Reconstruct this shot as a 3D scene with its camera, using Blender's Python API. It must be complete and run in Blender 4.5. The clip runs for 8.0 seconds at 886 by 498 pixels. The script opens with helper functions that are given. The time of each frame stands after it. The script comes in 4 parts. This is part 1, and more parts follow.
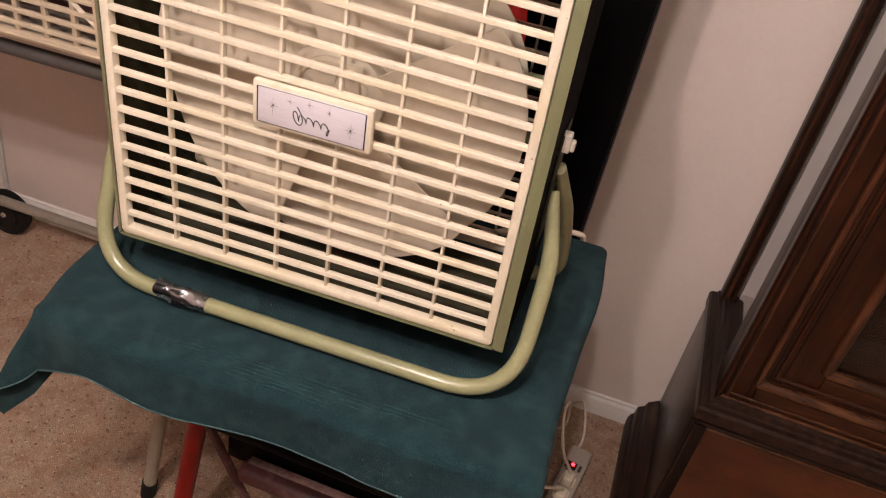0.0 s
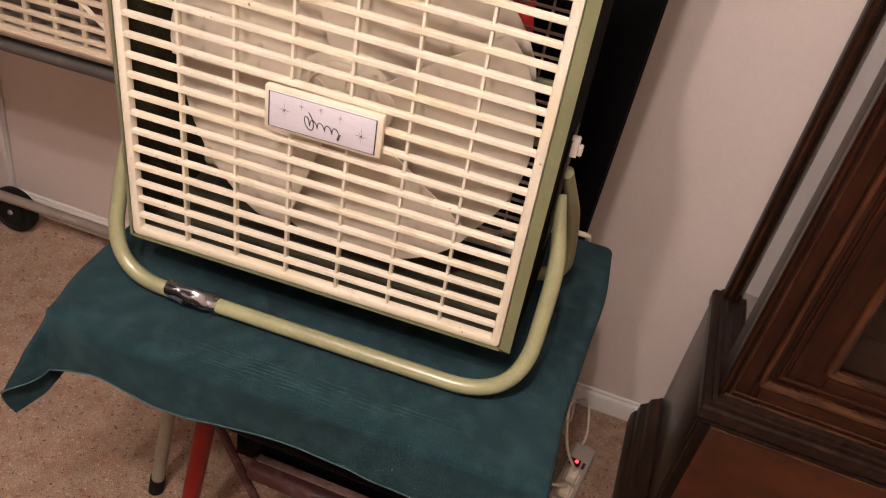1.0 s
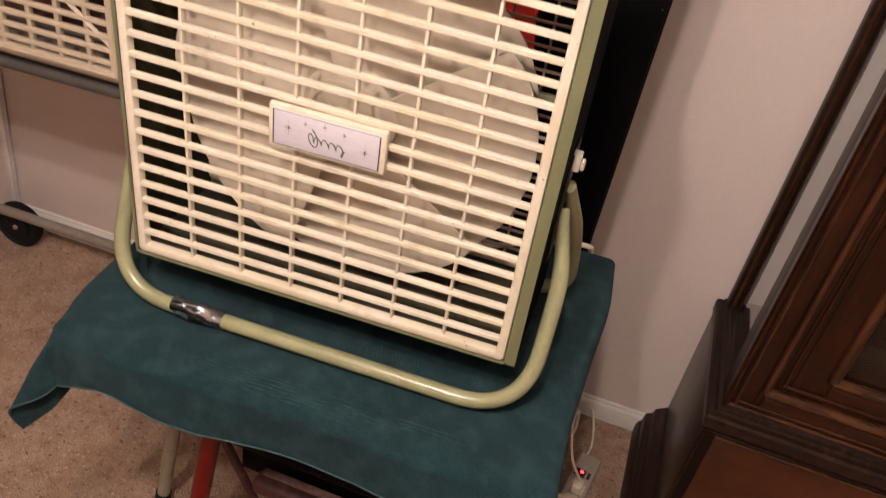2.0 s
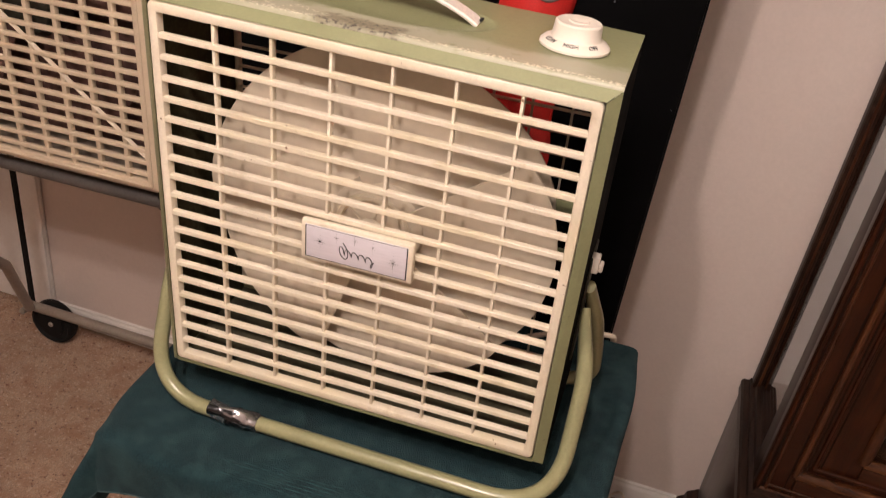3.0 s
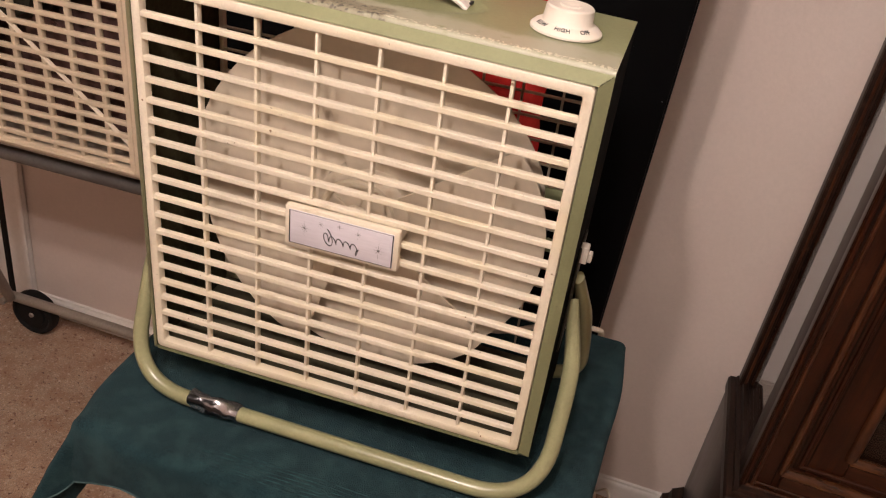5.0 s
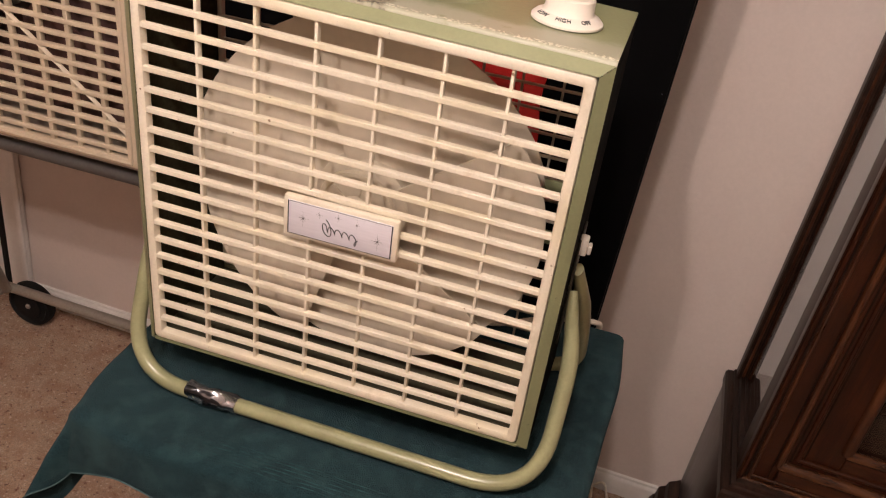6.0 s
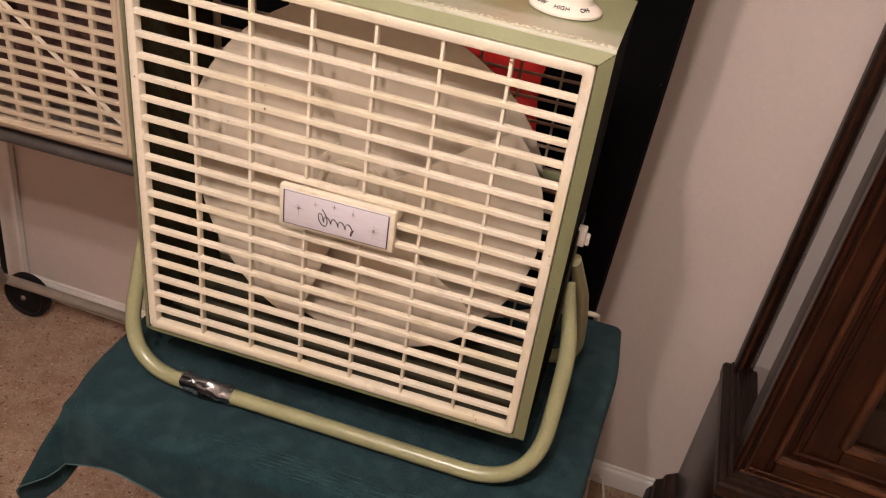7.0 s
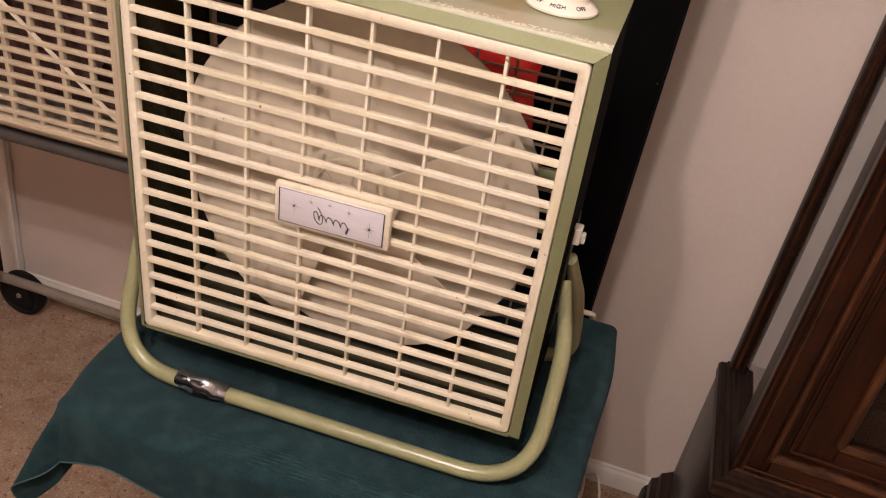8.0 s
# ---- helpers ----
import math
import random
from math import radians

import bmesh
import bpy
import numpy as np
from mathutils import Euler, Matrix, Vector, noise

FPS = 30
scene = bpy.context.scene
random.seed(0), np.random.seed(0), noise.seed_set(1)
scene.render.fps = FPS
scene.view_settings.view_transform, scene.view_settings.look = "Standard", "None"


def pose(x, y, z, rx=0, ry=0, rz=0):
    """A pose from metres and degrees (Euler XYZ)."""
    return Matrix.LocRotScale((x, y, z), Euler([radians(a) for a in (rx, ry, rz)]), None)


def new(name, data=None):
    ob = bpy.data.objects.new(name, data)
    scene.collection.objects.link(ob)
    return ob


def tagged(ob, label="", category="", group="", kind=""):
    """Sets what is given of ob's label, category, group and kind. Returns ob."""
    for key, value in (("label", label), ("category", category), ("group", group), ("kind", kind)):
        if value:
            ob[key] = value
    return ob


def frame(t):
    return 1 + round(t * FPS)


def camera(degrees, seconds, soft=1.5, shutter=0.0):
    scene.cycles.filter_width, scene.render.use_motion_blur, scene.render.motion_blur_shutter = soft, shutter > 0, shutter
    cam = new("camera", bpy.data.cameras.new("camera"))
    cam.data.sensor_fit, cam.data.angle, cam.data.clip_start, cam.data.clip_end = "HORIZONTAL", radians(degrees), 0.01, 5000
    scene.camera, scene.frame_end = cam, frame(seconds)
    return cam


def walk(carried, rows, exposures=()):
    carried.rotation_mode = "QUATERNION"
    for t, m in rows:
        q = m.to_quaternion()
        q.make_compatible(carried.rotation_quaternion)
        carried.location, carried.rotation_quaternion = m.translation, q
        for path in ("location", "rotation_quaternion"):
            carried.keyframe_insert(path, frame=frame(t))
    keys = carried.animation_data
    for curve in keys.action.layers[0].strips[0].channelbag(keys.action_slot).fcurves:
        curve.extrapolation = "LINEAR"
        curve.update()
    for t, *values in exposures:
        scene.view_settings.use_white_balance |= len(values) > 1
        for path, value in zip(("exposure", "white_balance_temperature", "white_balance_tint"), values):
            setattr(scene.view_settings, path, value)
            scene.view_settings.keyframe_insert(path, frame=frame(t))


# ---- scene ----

cam = camera(55.82, 8.0, soft=1.15, shutter=0.8)
# seconds, eye, Euler degrees
PATH = [
    (0.0, 0.3111, -0.7628, 1.5060, 53.420, -10.150, 18.511),
    (0.5, 0.3054, -0.7656, 1.5195, 52.812, -10.180, 18.409),
    (1.0, 0.3020, -0.7695, 1.5196, 52.983, -10.159, 18.646),
    (1.2, 0.3020, -0.7695, 1.5196, 52.932, -10.159, 18.676),
    (2.3, 0.2953, -0.7727, 1.5422, 54.598, -8.927, 18.371),
    (2.5, 0.2924, -0.7789, 1.5783, 56.122, -8.181, 18.430),
    (3.0, 0.2912, -0.7874, 1.5817, 58.464, -7.422, 18.761),
    (3.5, 0.2911, -0.7825, 1.5797, 59.179, -7.578, 18.888),
    (4.0, 0.2929, -0.7800, 1.5730, 59.021, -7.829, 18.660),
    (4.5, 0.2931, -0.7789, 1.5684, 58.705, -8.132, 18.476),
    (5.0, 0.2923, -0.7781, 1.5624, 58.432, -8.427, 18.394),
    (6.5, 0.2899, -0.7769, 1.5548, 57.822, -8.830, 18.318),
    (7.0, 0.2907, -0.7733, 1.5508, 57.610, -8.941, 18.269),
    (7.5, 0.2928, -0.7721, 1.5530, 57.548, -9.051, 18.163),
    (8.0, 0.2922, -0.7723, 1.5503, 57.539, -9.157, 18.168),
]
walk(cam, [(r[0], pose(*r[1:])) for r in PATH], [
    (0.0, 0.25, 6260, 10), (0.5, 0.43, 6200, 10), (1.0, 0.28, 6260, 10), (2.5, 0.26, 6450, 10), (3.0, 0.08, 6450, 10),
    (3.5, 0.0, 6500, 10), (4.5, 0.0, 6450, 10), (6.5, 0.0, 6420, 10), (8.0, 0.0, 6400, 10),
])

# ---- light: one warm ceiling lamp in a closed room ----
world = bpy.data.worlds.new("world")
scene.world = world
world.use_nodes = True
world.node_tree.nodes["Background"].inputs[0].default_value = (0.0, 0.0, 0.0, 1)
LAMP = (0.050, -1.08, 2.30)
BULBS = ((-0.075, -1.20), (0.175, -0.96))
for bulb_x, bulb_y in BULBS:
    bulb_data = bpy.data.lights.new("bulb", "POINT")
    bulb_data.shadow_soft_size = 0.038
    bulb_data.energy, bulb_data.color = 41.0, (1.0, 0.862, 0.785)
    new("bulb", bulb_data).location = (bulb_x, bulb_y, LAMP[2])


# ---- materials ----
def mat(name, colour, rough=0.5, metal=0.0, scale=40.0, vary=0.15, fine=300.0, fine_vary=0.1, bump=0.1, bump_dist=0.001, coat=0.0, stretch=(1, 1, 1), wear=None, sheen=0.0, emission=None, spec=0.5, shuffle=False):
    """Principled surface with two scales of variation, in object metres. wear: (colour, threshold, scale)."""
    m = bpy.data.materials.new(name)
    m.use_nodes = True
    nt = m.node_tree
    nd, ln = nt.nodes, nt.links
    b = nd["Principled BSDF"]
    tc = nd.new("ShaderNodeTexCoord")
    mp = nd.new("ShaderNodeMapping")
    mp.inputs["Scale"].default_value = stretch
    ln.new(tc.outputs["Object"], mp.inputs["Vector"])
    if shuffle:
        info, far = nd.new("ShaderNodeObjectInfo"), nd.new("ShaderNodeMath")
        far.operation = "MULTIPLY"
        far.inputs[1].default_value = 9.0
        ln.new(info.outputs["Random"], far.inputs[0])
        ln.new(far.outputs[0], mp.inputs["Location"])

    def noise_node(sc, detail=4.0):
        n = nd.new("ShaderNodeTexNoise")
        n.inputs["Scale"].default_value, n.inputs["Detail"].default_value = sc, detail
        ln.new(mp.outputs["Vector"], n.inputs["Vector"])
        return n

    big, small = noise_node(scale), noise_node(fine, 2.0)

    def ramp(src, lo, hi, amount):
        r = nd.new("ShaderNodeMapRange")
        r.inputs["From Min"].default_value, r.inputs["From Max"].default_value = lo, hi
        r.inputs["To Min"].default_value, r.inputs["To Max"].default_value = 1 - amount, 1 + amount
        ln.new(src.outputs["Fac"], r.inputs["Value"])
        return r

    ra, rb = ramp(big, 0.3, 0.7, vary), ramp(small, 0.3, 0.7, fine_vary)
    mul = nd.new("ShaderNodeMath")
    mul.operation = "MULTIPLY"
    ln.new(ra.outputs[0], mul.inputs[0])
    ln.new(rb.outputs[0], mul.inputs[1])
    col = nd.new("ShaderNodeVectorMath")
    col.operation = "SCALE"
    col.inputs[0].default_value = colour
    ln.new(mul.outputs[0], col.inputs["Scale"])
    out = col.outputs[0]
    if wear:
        for wcol, lo, hi, sc, det in wear:
            n = noise_node(sc, det)
            r = nd.new("ShaderNodeMapRange")
            r.inputs["From Min"].default_value, r.inputs["From Max"].default_value = lo, hi
            ln.new(n.outputs["Fac"], r.inputs["Value"])
            mx = nd.new("ShaderNodeMix")
            mx.data_type = "RGBA"
            ln.new(r.outputs[0], mx.inputs["Factor"])
            ln.new(out, mx.inputs["A"])
            mx.inputs["B"].default_value = (*wcol, 1)
            out = mx.outputs["Result"]
    ln.new(out, b.inputs["Base Color"])
    rr = nd.new("ShaderNodeMapRange")
    rr.inputs["To Min"].default_value, rr.inputs["To Max"].default_value = rough * 0.8, min(1.0, rough * 1.2)
    ln.new(big.outputs["Fac"], rr.inputs["Value"])
    ln.new(rr.outputs[0], b.inputs["Roughness"])
    b.inputs["Metallic"].default_value = metal
    b.inputs["Specular IOR Level"].default_value = spec
    b.inputs["Coat Weight"].default_value = coat
    b.inputs["Coat Roughness"].default_value = 0.15
    b.inputs["Sheen Weight"].default_value = sheen
    if emission:
        b.inputs["Emission Color"].default_value, b.inputs["Emission Strength"].default_value = (*emission[0], 1), emission[1]
    if bump:
        bn = nd.new("ShaderNodeBump")
        bn.inputs["Strength"].default_value, bn.inputs["Distance"].default_value = bump, bump_dist
        ln.new(small.outputs["Fac"], bn.inputs["Height"])
        ln.new(bn.outputs["Normal"], b.inputs["Normal"])
    m["tree"] = name
    return m


M_WALL = mat("wall_paint", (0.695, 0.588, 0.535), 0.72, scale=3, vary=0.03, fine=140, fine_vary=0.02, bump=0.25, bump_dist=0.002)
M_WHITE = mat("white_trim_paint", (0.80, 0.75, 0.71), 0.4, scale=6, vary=0.04, fine=90, fine_vary=0.025, bump=0.04)
# paints of the unseen walls and ceiling, toned for the light they bounce
M_WALL2 = mat("unseen_wall_paint", (0.56, 0.475, 0.42), 0.8, scale=3, vary=0.05, fine=140, fine_vary=0.02, bump=0.25, bump_dist=0.002)
M_CEIL = mat("ceiling_paint", (0.74, 0.70, 0.65), 0.9, scale=3, vary=0.03, fine=120, bump=0.3, bump_dist=0.003)
M_CARPET = mat("beige_carpet", (0.465, 0.305, 0.203), 1.0, scale=6, vary=0.14, fine=330, fine_vary=0.36, bump=1.0, bump_dist=0.008, sheen=0.15,
               wear=[((0.36, 0.185, 0.105), 0.42, 0.72, 22, 9.0), ((0.66, 0.50, 0.38), 0.58, 0.72, 130, 2.0), ((0.22, 0.085, 0.045), 0.59, 0.70, 75, 6.0), ((0.110, 0.040, 0.024), 0.640, 0.675, 120, 4.0)])
M_GREEN = mat("sage_green_enamel", (0.240, 0.246, 0.130), 0.38, scale=14, vary=0.07, fine=260, fine_vary=0.04, bump=0.06, coat=0.15,
              wear=[((0.12, 0.10, 0.06), 0.745, 0.76, 90, 3.0)])


def scuffed_top():
    """The enamel of the fan's top: a dusty, rubbed front band and an old dark adhesive stain."""
    m = mat("scuffed_green_enamel", (0.245, 0.250, 0.135), 0.42, scale=14, vary=0.08, fine=260, fine_vary=0.04, bump=0.06, coat=0.04, spec=0.4)
    nd, ln = m.node_tree.nodes, m.node_tree.links
    b = nd["Principled BSDF"]
    src = b.inputs["Base Color"].links[0].from_socket
    tc = nd.new("ShaderNodeTexCoord")
    sp = nd.new("ShaderNodeSeparateXYZ")
    ln.new(tc.outputs["Object"], sp.inputs[0])

    def noise_node(sc, detail):
        n = nd.new("ShaderNodeTexNoise")
        n.inputs["Scale"].default_value, n.inputs["Detail"].default_value = sc, detail
        ln.new(tc.outputs["Object"], n.inputs["Vector"])
        return n.outputs["Fac"]

    def calc(op, a, c):
        n = nd.new("ShaderNodeMath")
        n.operation = op
        for k, v in enumerate((a, c)):
            if isinstance(v, (int, float)):
                n.inputs[k].default_value = v
            else:
                ln.new(v, n.inputs[k])
        return n.outputs[0]

    def ramp(v, lo, hi):
        r = nd.new("ShaderNodeMapRange")
        r.interpolation_type = "SMOOTHSTEP"
        r.inputs["From Min"].default_value, r.inputs["From Max"].default_value = lo, hi
        ln.new(v, r.inputs["Value"])
        return r.outputs[0]

    def over(base, mask, colour):
        mx = nd.new("ShaderNodeMix")
        mx.data_type = "RGBA"
        ln.new(mask, mx.inputs["Factor"])
        ln.new(base, mx.inputs["A"])
        mx.inputs["B"].default_value = (*colour, 1)
        return mx.outputs["Result"]

    x, y = sp.outputs["X"], sp.outputs["Y"]
    wob = calc("MULTIPLY", calc("SUBTRACT", noise_node(30, 4), 0.5), 0.05)
    band = calc("MULTIPLY", ramp(calc("ADD", y, wob), 0.068, 0.050), ramp(noise_node(60, 5), 0.18, 0.42))
    out = over(src, calc("MULTIPLY", band, 0.80), (0.41, 0.385, 0.29))
    # chips along the front edge, with their sparkle painted in as pale flecks
    chip_glints = calc("MULTIPLY", ramp(calc("ABSOLUTE", calc("SUBTRACT", y, 0.019), 0), 0.005, 0.002), ramp(noise_node(330, 2), 0.50, 0.56))
    out = over(out, chip_glints, (0.70, 0.66, 0.52))
    row = calc("MULTIPLY", ramp(calc("ABSOLUTE", calc("SUBTRACT", y, calc("ADD", 0.031, wob)), 0), 0.0030, 0.0012), ramp(noise_node(270, 1), 0.50, 0.58))
    out = over(out, calc("MULTIPLY", row, ramp(x, -0.02, -0.06)), (0.66, 0.62, 0.48))
    sx = calc("ABSOLUTE", calc("ADD", x, 0.012), 0)
    sy = calc("ABSOLUTE", calc("SUBTRACT", y, 0.025), 0)
    w2 = calc("MULTIPLY", calc("SUBTRACT", noise_node(55, 5), 0.5), 0.06)
    inside = calc("MULTIPLY", ramp(calc("ADD", sx, w2), 0.050, 0.038), ramp(calc("ADD", sy, calc("MULTIPLY", w2, 0.4)), 0.018, 0.010))
    out = over(out, calc("MULTIPLY", inside, 0.7), (0.185, 0.155, 0.10))
    grit = calc("MULTIPLY", inside, ramp(noise_node(210, 4), 0.53, 0.64))
    out = over(out, grit, (0.065, 0.055, 0.043))
    ln.new(out, b.inputs["Base Color"])
    return m


M_GREEN_TOP = scuffed_top()
M_GREEN_TUBE = mat("sage_green_tube_enamel", (0.295, 0.285, 0.155), 0.3, scale=20, vary=0.10, fine=200, fine_vary=0.05, bump=0.05, coat=0.3,
                   wear=[((0.07, 0.05, 0.03), 0.735, 0.75, 60, 4.0)])
M_CREAM = mat("cream_plastic", (0.735, 0.648, 0.520), 0.42, shuffle=True, scale=18, vary=0.06, fine=350, fine_vary=0.04, bump=0.03,
              wear=[((0.68, 0.585, 0.41), 0.48, 0.70, 5, 3.0), ((0.52, 0.42, 0.28), 0.60, 0.80, 24, 6.0), ((0.22, 0.13, 0.07), 0.715, 0.75, 95, 4.0)])
M_BLADE = mat("cream_blade_plastic", (0.67, 0.58, 0.46), 0.42, scale=9, vary=0.08, fine=60, fine_vary=0.05, bump=0.05)
M_CREAM2 = mat("aged_cream_plastic", (0.60, 0.485, 0.355), 0.5, shuffle=True, scale=18, vary=0.06, fine=350, fine_vary=0.03, bump=0.03)
M_BEIGE = mat("beige_case_enamel", (0.42, 0.35, 0.28), 0.45, scale=18, vary=0.06, fine=250, bump=0.04)
M_REDBROWN = mat("dark_brown_guard", (0.135, 0.066, 0.055), 0.7, scale=25, vary=0.4, fine=120, bump=0.1)
M_KNOB = mat("ivory_knob_plastic", (0.80, 0.72, 0.63), 0.35, scale=30, vary=0.02, fine=300, fine_vary=0.015, bump=0.02)
M_PLATE = mat("brushed_silver_plate", (0.72, 0.68, 0.74), 0.42, 0.15, scale=10, vary=0.03, fine=500, fine_vary=0.04, bump=0.03, stretch=(0.1, 1, 1))
M_BLACK = mat("black_ink", (0.012, 0.012, 0.014), 0.5, scale=40, bump=0)
M_TOWEL = mat("teal_terry_cloth", (0.0135, 0.0372, 0.0445), 0.95, scale=11, vary=0.24, fine=620, fine_vary=0.45, bump=1.0, bump_dist=0.003, sheen=0.03, spec=0.1,
              wear=[((0.0255, 0.0610, 0.0675), 0.45, 0.72, 34, 8.0), ((0.0105, 0.0310, 0.0360), 0.54, 0.74, 26, 9.0)])
M_RIB = mat("teal_woven_rib", (0.0220, 0.0560, 0.0620), 0.9, scale=60, vary=0.5, fine=900, fine_vary=0.4, bump=0.6, spec=0.1)
M_HEM = mat("teal_hem_thread", (0.060, 0.100, 0.105), 0.9, scale=60, vary=0.2, fine=900, fine_vary=0.3, bump=0.5, spec=0.1)
# dark streaks in the tape's colour stand in for reflections on its crinkles
M_TAPE = mat("silver_duct_tape", (0.74, 0.71, 0.74), 0.24, 0.92, scale=60, vary=0.3, fine=180, fine_vary=0.1, bump=0.15, bump_dist=0.002, stretch=(0.3, 1, 1), wear=[((0.06, 0.058, 0.062), 0.52, 0.58, 70, 2.0)])
M_GREYTUBE = mat("grey_painted_steel", (0.33, 0.29, 0.25), 0.42, 0.35, scale=20, vary=0.10, fine=200, bump=0.05)
M_LEG = mat("drab_olive_grey_leg_enamel", (0.30, 0.265, 0.205), 0.45, scale=20, vary=0.12, fine=200, bump=0.05)
# copy of the grey tube steel, darkened for shade under the second fan
M_SHADETUBE = mat("shaded_grey_steel_tube", (0.115, 0.105, 0.100), 0.40, 0.35, scale=20, vary=0.12, fine=200, bump=0.05)
M_RED = mat("red_enamel", (0.185, 0.0032, 0.0025), 0.38, spec=0.25, scale=25, vary=0.15, fine=200, bump=0.05, wear=[((0.16, 0.05, 0.04), 0.70, 0.76, 50, 4.0)])
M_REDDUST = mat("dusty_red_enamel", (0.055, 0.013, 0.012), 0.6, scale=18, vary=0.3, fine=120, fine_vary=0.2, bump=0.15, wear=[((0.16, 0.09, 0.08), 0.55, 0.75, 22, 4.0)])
M_TREAD = mat("worn_pinkish_tread", (0.20, 0.115, 0.10), 0.7, scale=20, vary=0.3, fine=150, fine_vary=0.2, bump=0.2, wear=[((0.10, 0.03, 0.03), 0.56, 0.70, 30, 4.0)])
M_REDCLOTH = mat("red_nylon", (0.55, 0.018, 0.015), 0.55, scale=12, vary=0.15, fine=500, bump=0.2)
M_ORANGE = mat("orange_nylon", (0.66, 0.085, 0.03), 0.55, scale=12, vary=0.1, fine=500, bump=0.2)
M_GREYTRIM = mat("grey_webbing", (0.20, 0.16, 0.15), 0.7, scale=40, vary=0.1, fine=600, bump=0.3)
M_BLACKBOARD = mat("black_laminate", (0.0018, 0.0018, 0.0021), 0.40, spec=0.05, scale=8, vary=0.2, fine=220, bump=0.08, wear=[((0.10, 0.10, 0.11), 0.775, 0.79, 60, 2.0)])
M_RUBBER = mat("black_rubber", (0.008, 0.0075, 0.0075), 0.7, spec=0.2, scale=30, vary=0.2, fine=200, bump=0.1)
M_WOOD = mat("dark_stained_wood", (0.024, 0.0056, 0.0017), 0.32, spec=0.3, scale=7, vary=0.45, fine=60, fine_vary=0.28, bump=0.12, coat=0.15, stretch=(9, 9, 1.0),
             wear=[((0.058, 0.0145, 0.0042), 0.55, 0.78, 6, 5.0)])
M_WOODH = mat("dark_stained_rail_wood", (0.028, 0.0072, 0.0024), 0.32, spec=0.3, scale=7, vary=0.45, fine=60, fine_vary=0.28, bump=0.12, coat=0.15, stretch=(1.0, 9, 9),
              wear=[((0.070, 0.020, 0.0065), 0.53, 0.78, 6, 5.0)])
# bead woods are lighter to carry the mouldings' highlights in their colour
M_BEADV = mat("highlight_bead_wood", (0.042, 0.0115, 0.0034), 0.30, scale=9, vary=0.35, fine=70, fine_vary=0.35, bump=0.15, coat=0.4, stretch=(6, 6, 1.0),
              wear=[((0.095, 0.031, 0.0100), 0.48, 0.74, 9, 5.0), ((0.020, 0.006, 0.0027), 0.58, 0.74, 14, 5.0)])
M_BEADH = mat("highlight_rail_bead_wood", (0.055, 0.0180, 0.0065), 0.24, scale=9, vary=0.55, fine=70, fine_vary=0.35, bump=0.15, coat=0.4, stretch=(1.0, 6, 6),
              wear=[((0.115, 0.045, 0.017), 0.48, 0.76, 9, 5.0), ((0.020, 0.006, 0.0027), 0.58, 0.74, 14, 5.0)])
M_WOODS = mat("dark_stained_moulding_wood", (0.019, 0.0088, 0.0056), 0.42, spec=0.22, scale=7, vary=0.5, fine=60, fine_vary=0.30, bump=0.14, coat=0.04, stretch=(9, 1.0, 9),
              wear=[((0.050, 0.024, 0.015), 0.56, 0.74, 6, 5.0)])
M_BASESIDE = mat("satin_base_side_wood", (0.020, 0.0095, 0.0065), 0.34, spec=0.40, scale=7, vary=0.4, fine=60, fine_vary=0.25, bump=0.08, coat=0.20, stretch=(9, 9, 1.0))
M_POLISH = mat("polished_dark_side_wood", (0.030, 0.016, 0.011), 0.42, spec=0.25, scale=9, vary=0.35, fine=60, fine_vary=0.2, bump=0.05, coat=0.08, stretch=(6, 6, 1.0))
M_GROOVE = mat("near_black_wood", (0.0065, 0.0028, 0.0018), 0.45, spec=0.2, scale=9, vary=0.4, fine=60, fine_vary=0.3, bump=0.1, stretch=(6, 6, 1.0))
M_WOODP = mat("reddish_stained_panel_wood", (0.046, 0.0118, 0.0042), 0.30, spec=0.4, scale=3.5, vary=0.55, fine=45, fine_vary=0.25, bump=0.1, coat=0.15, stretch=(1.0, 4, 2.2),
              wear=[((0.090, 0.0250, 0.0082), 0.46, 0.76, 5, 6.0), ((0.014, 0.0042, 0.002), 0.54, 0.76, 6, 7.0)])
M_FLAT_GREY = mat("grey_strip_plastic", (0.42, 0.36, 0.31), 0.5, scale=30, vary=0.06, fine=200, bump=0.03)
M_CORD = mat("ivory_cord_vinyl", (0.74, 0.65, 0.53), 0.42, scale=40, vary=0.08, fine=200, bump=0.02)
M_LED = mat("red_lit_switch", (0.6, 0.01, 0.01), 0.3, bump=0, emission=((1.0, 0.02, 0.03), 7.0))
M_SWITCH = mat("dark_red_switch", (0.10, 0.003, 0.003), 0.25, bump=0, scale=40)
# inner faces of the fan case, set darker than its green
M_INNER = mat("dark_olive_inner_enamel", (0.070, 0.062, 0.034), 0.7, scale=16, vary=0.25, fine=150, fine_vary=0.2, bump=0.1)
M_LINER = mat("dark_olive_liner_enamel", (0.055, 0.050, 0.028), 0.75, scale=16, vary=0.25, fine=150, fine_vary=0.2, bump=0.1, spec=0.1)
M_BLACKSIDE = mat("near_black_side", (0.004, 0.004, 0.003), 0.7, scale=20, vary=0.2, fine=150, bump=0.08, spec=0.02)
M_DARKIN = mat("dark_motor_steel", (0.05, 0.048, 0.035), 0.5, 0.4, scale=30, vary=0.15, fine=200, bump=0.08)
M_PINK = mat("pink_grip_vinyl", (0.70, 0.50, 0.47), 0.4, scale=30, vary=0.05, fine=250, bump=0.03)
M_STRAPW = mat("white_handle_vinyl", (0.80, 0.74, 0.68), 0.38, scale=30, vary=0.05, fine=250, bump=0.03)


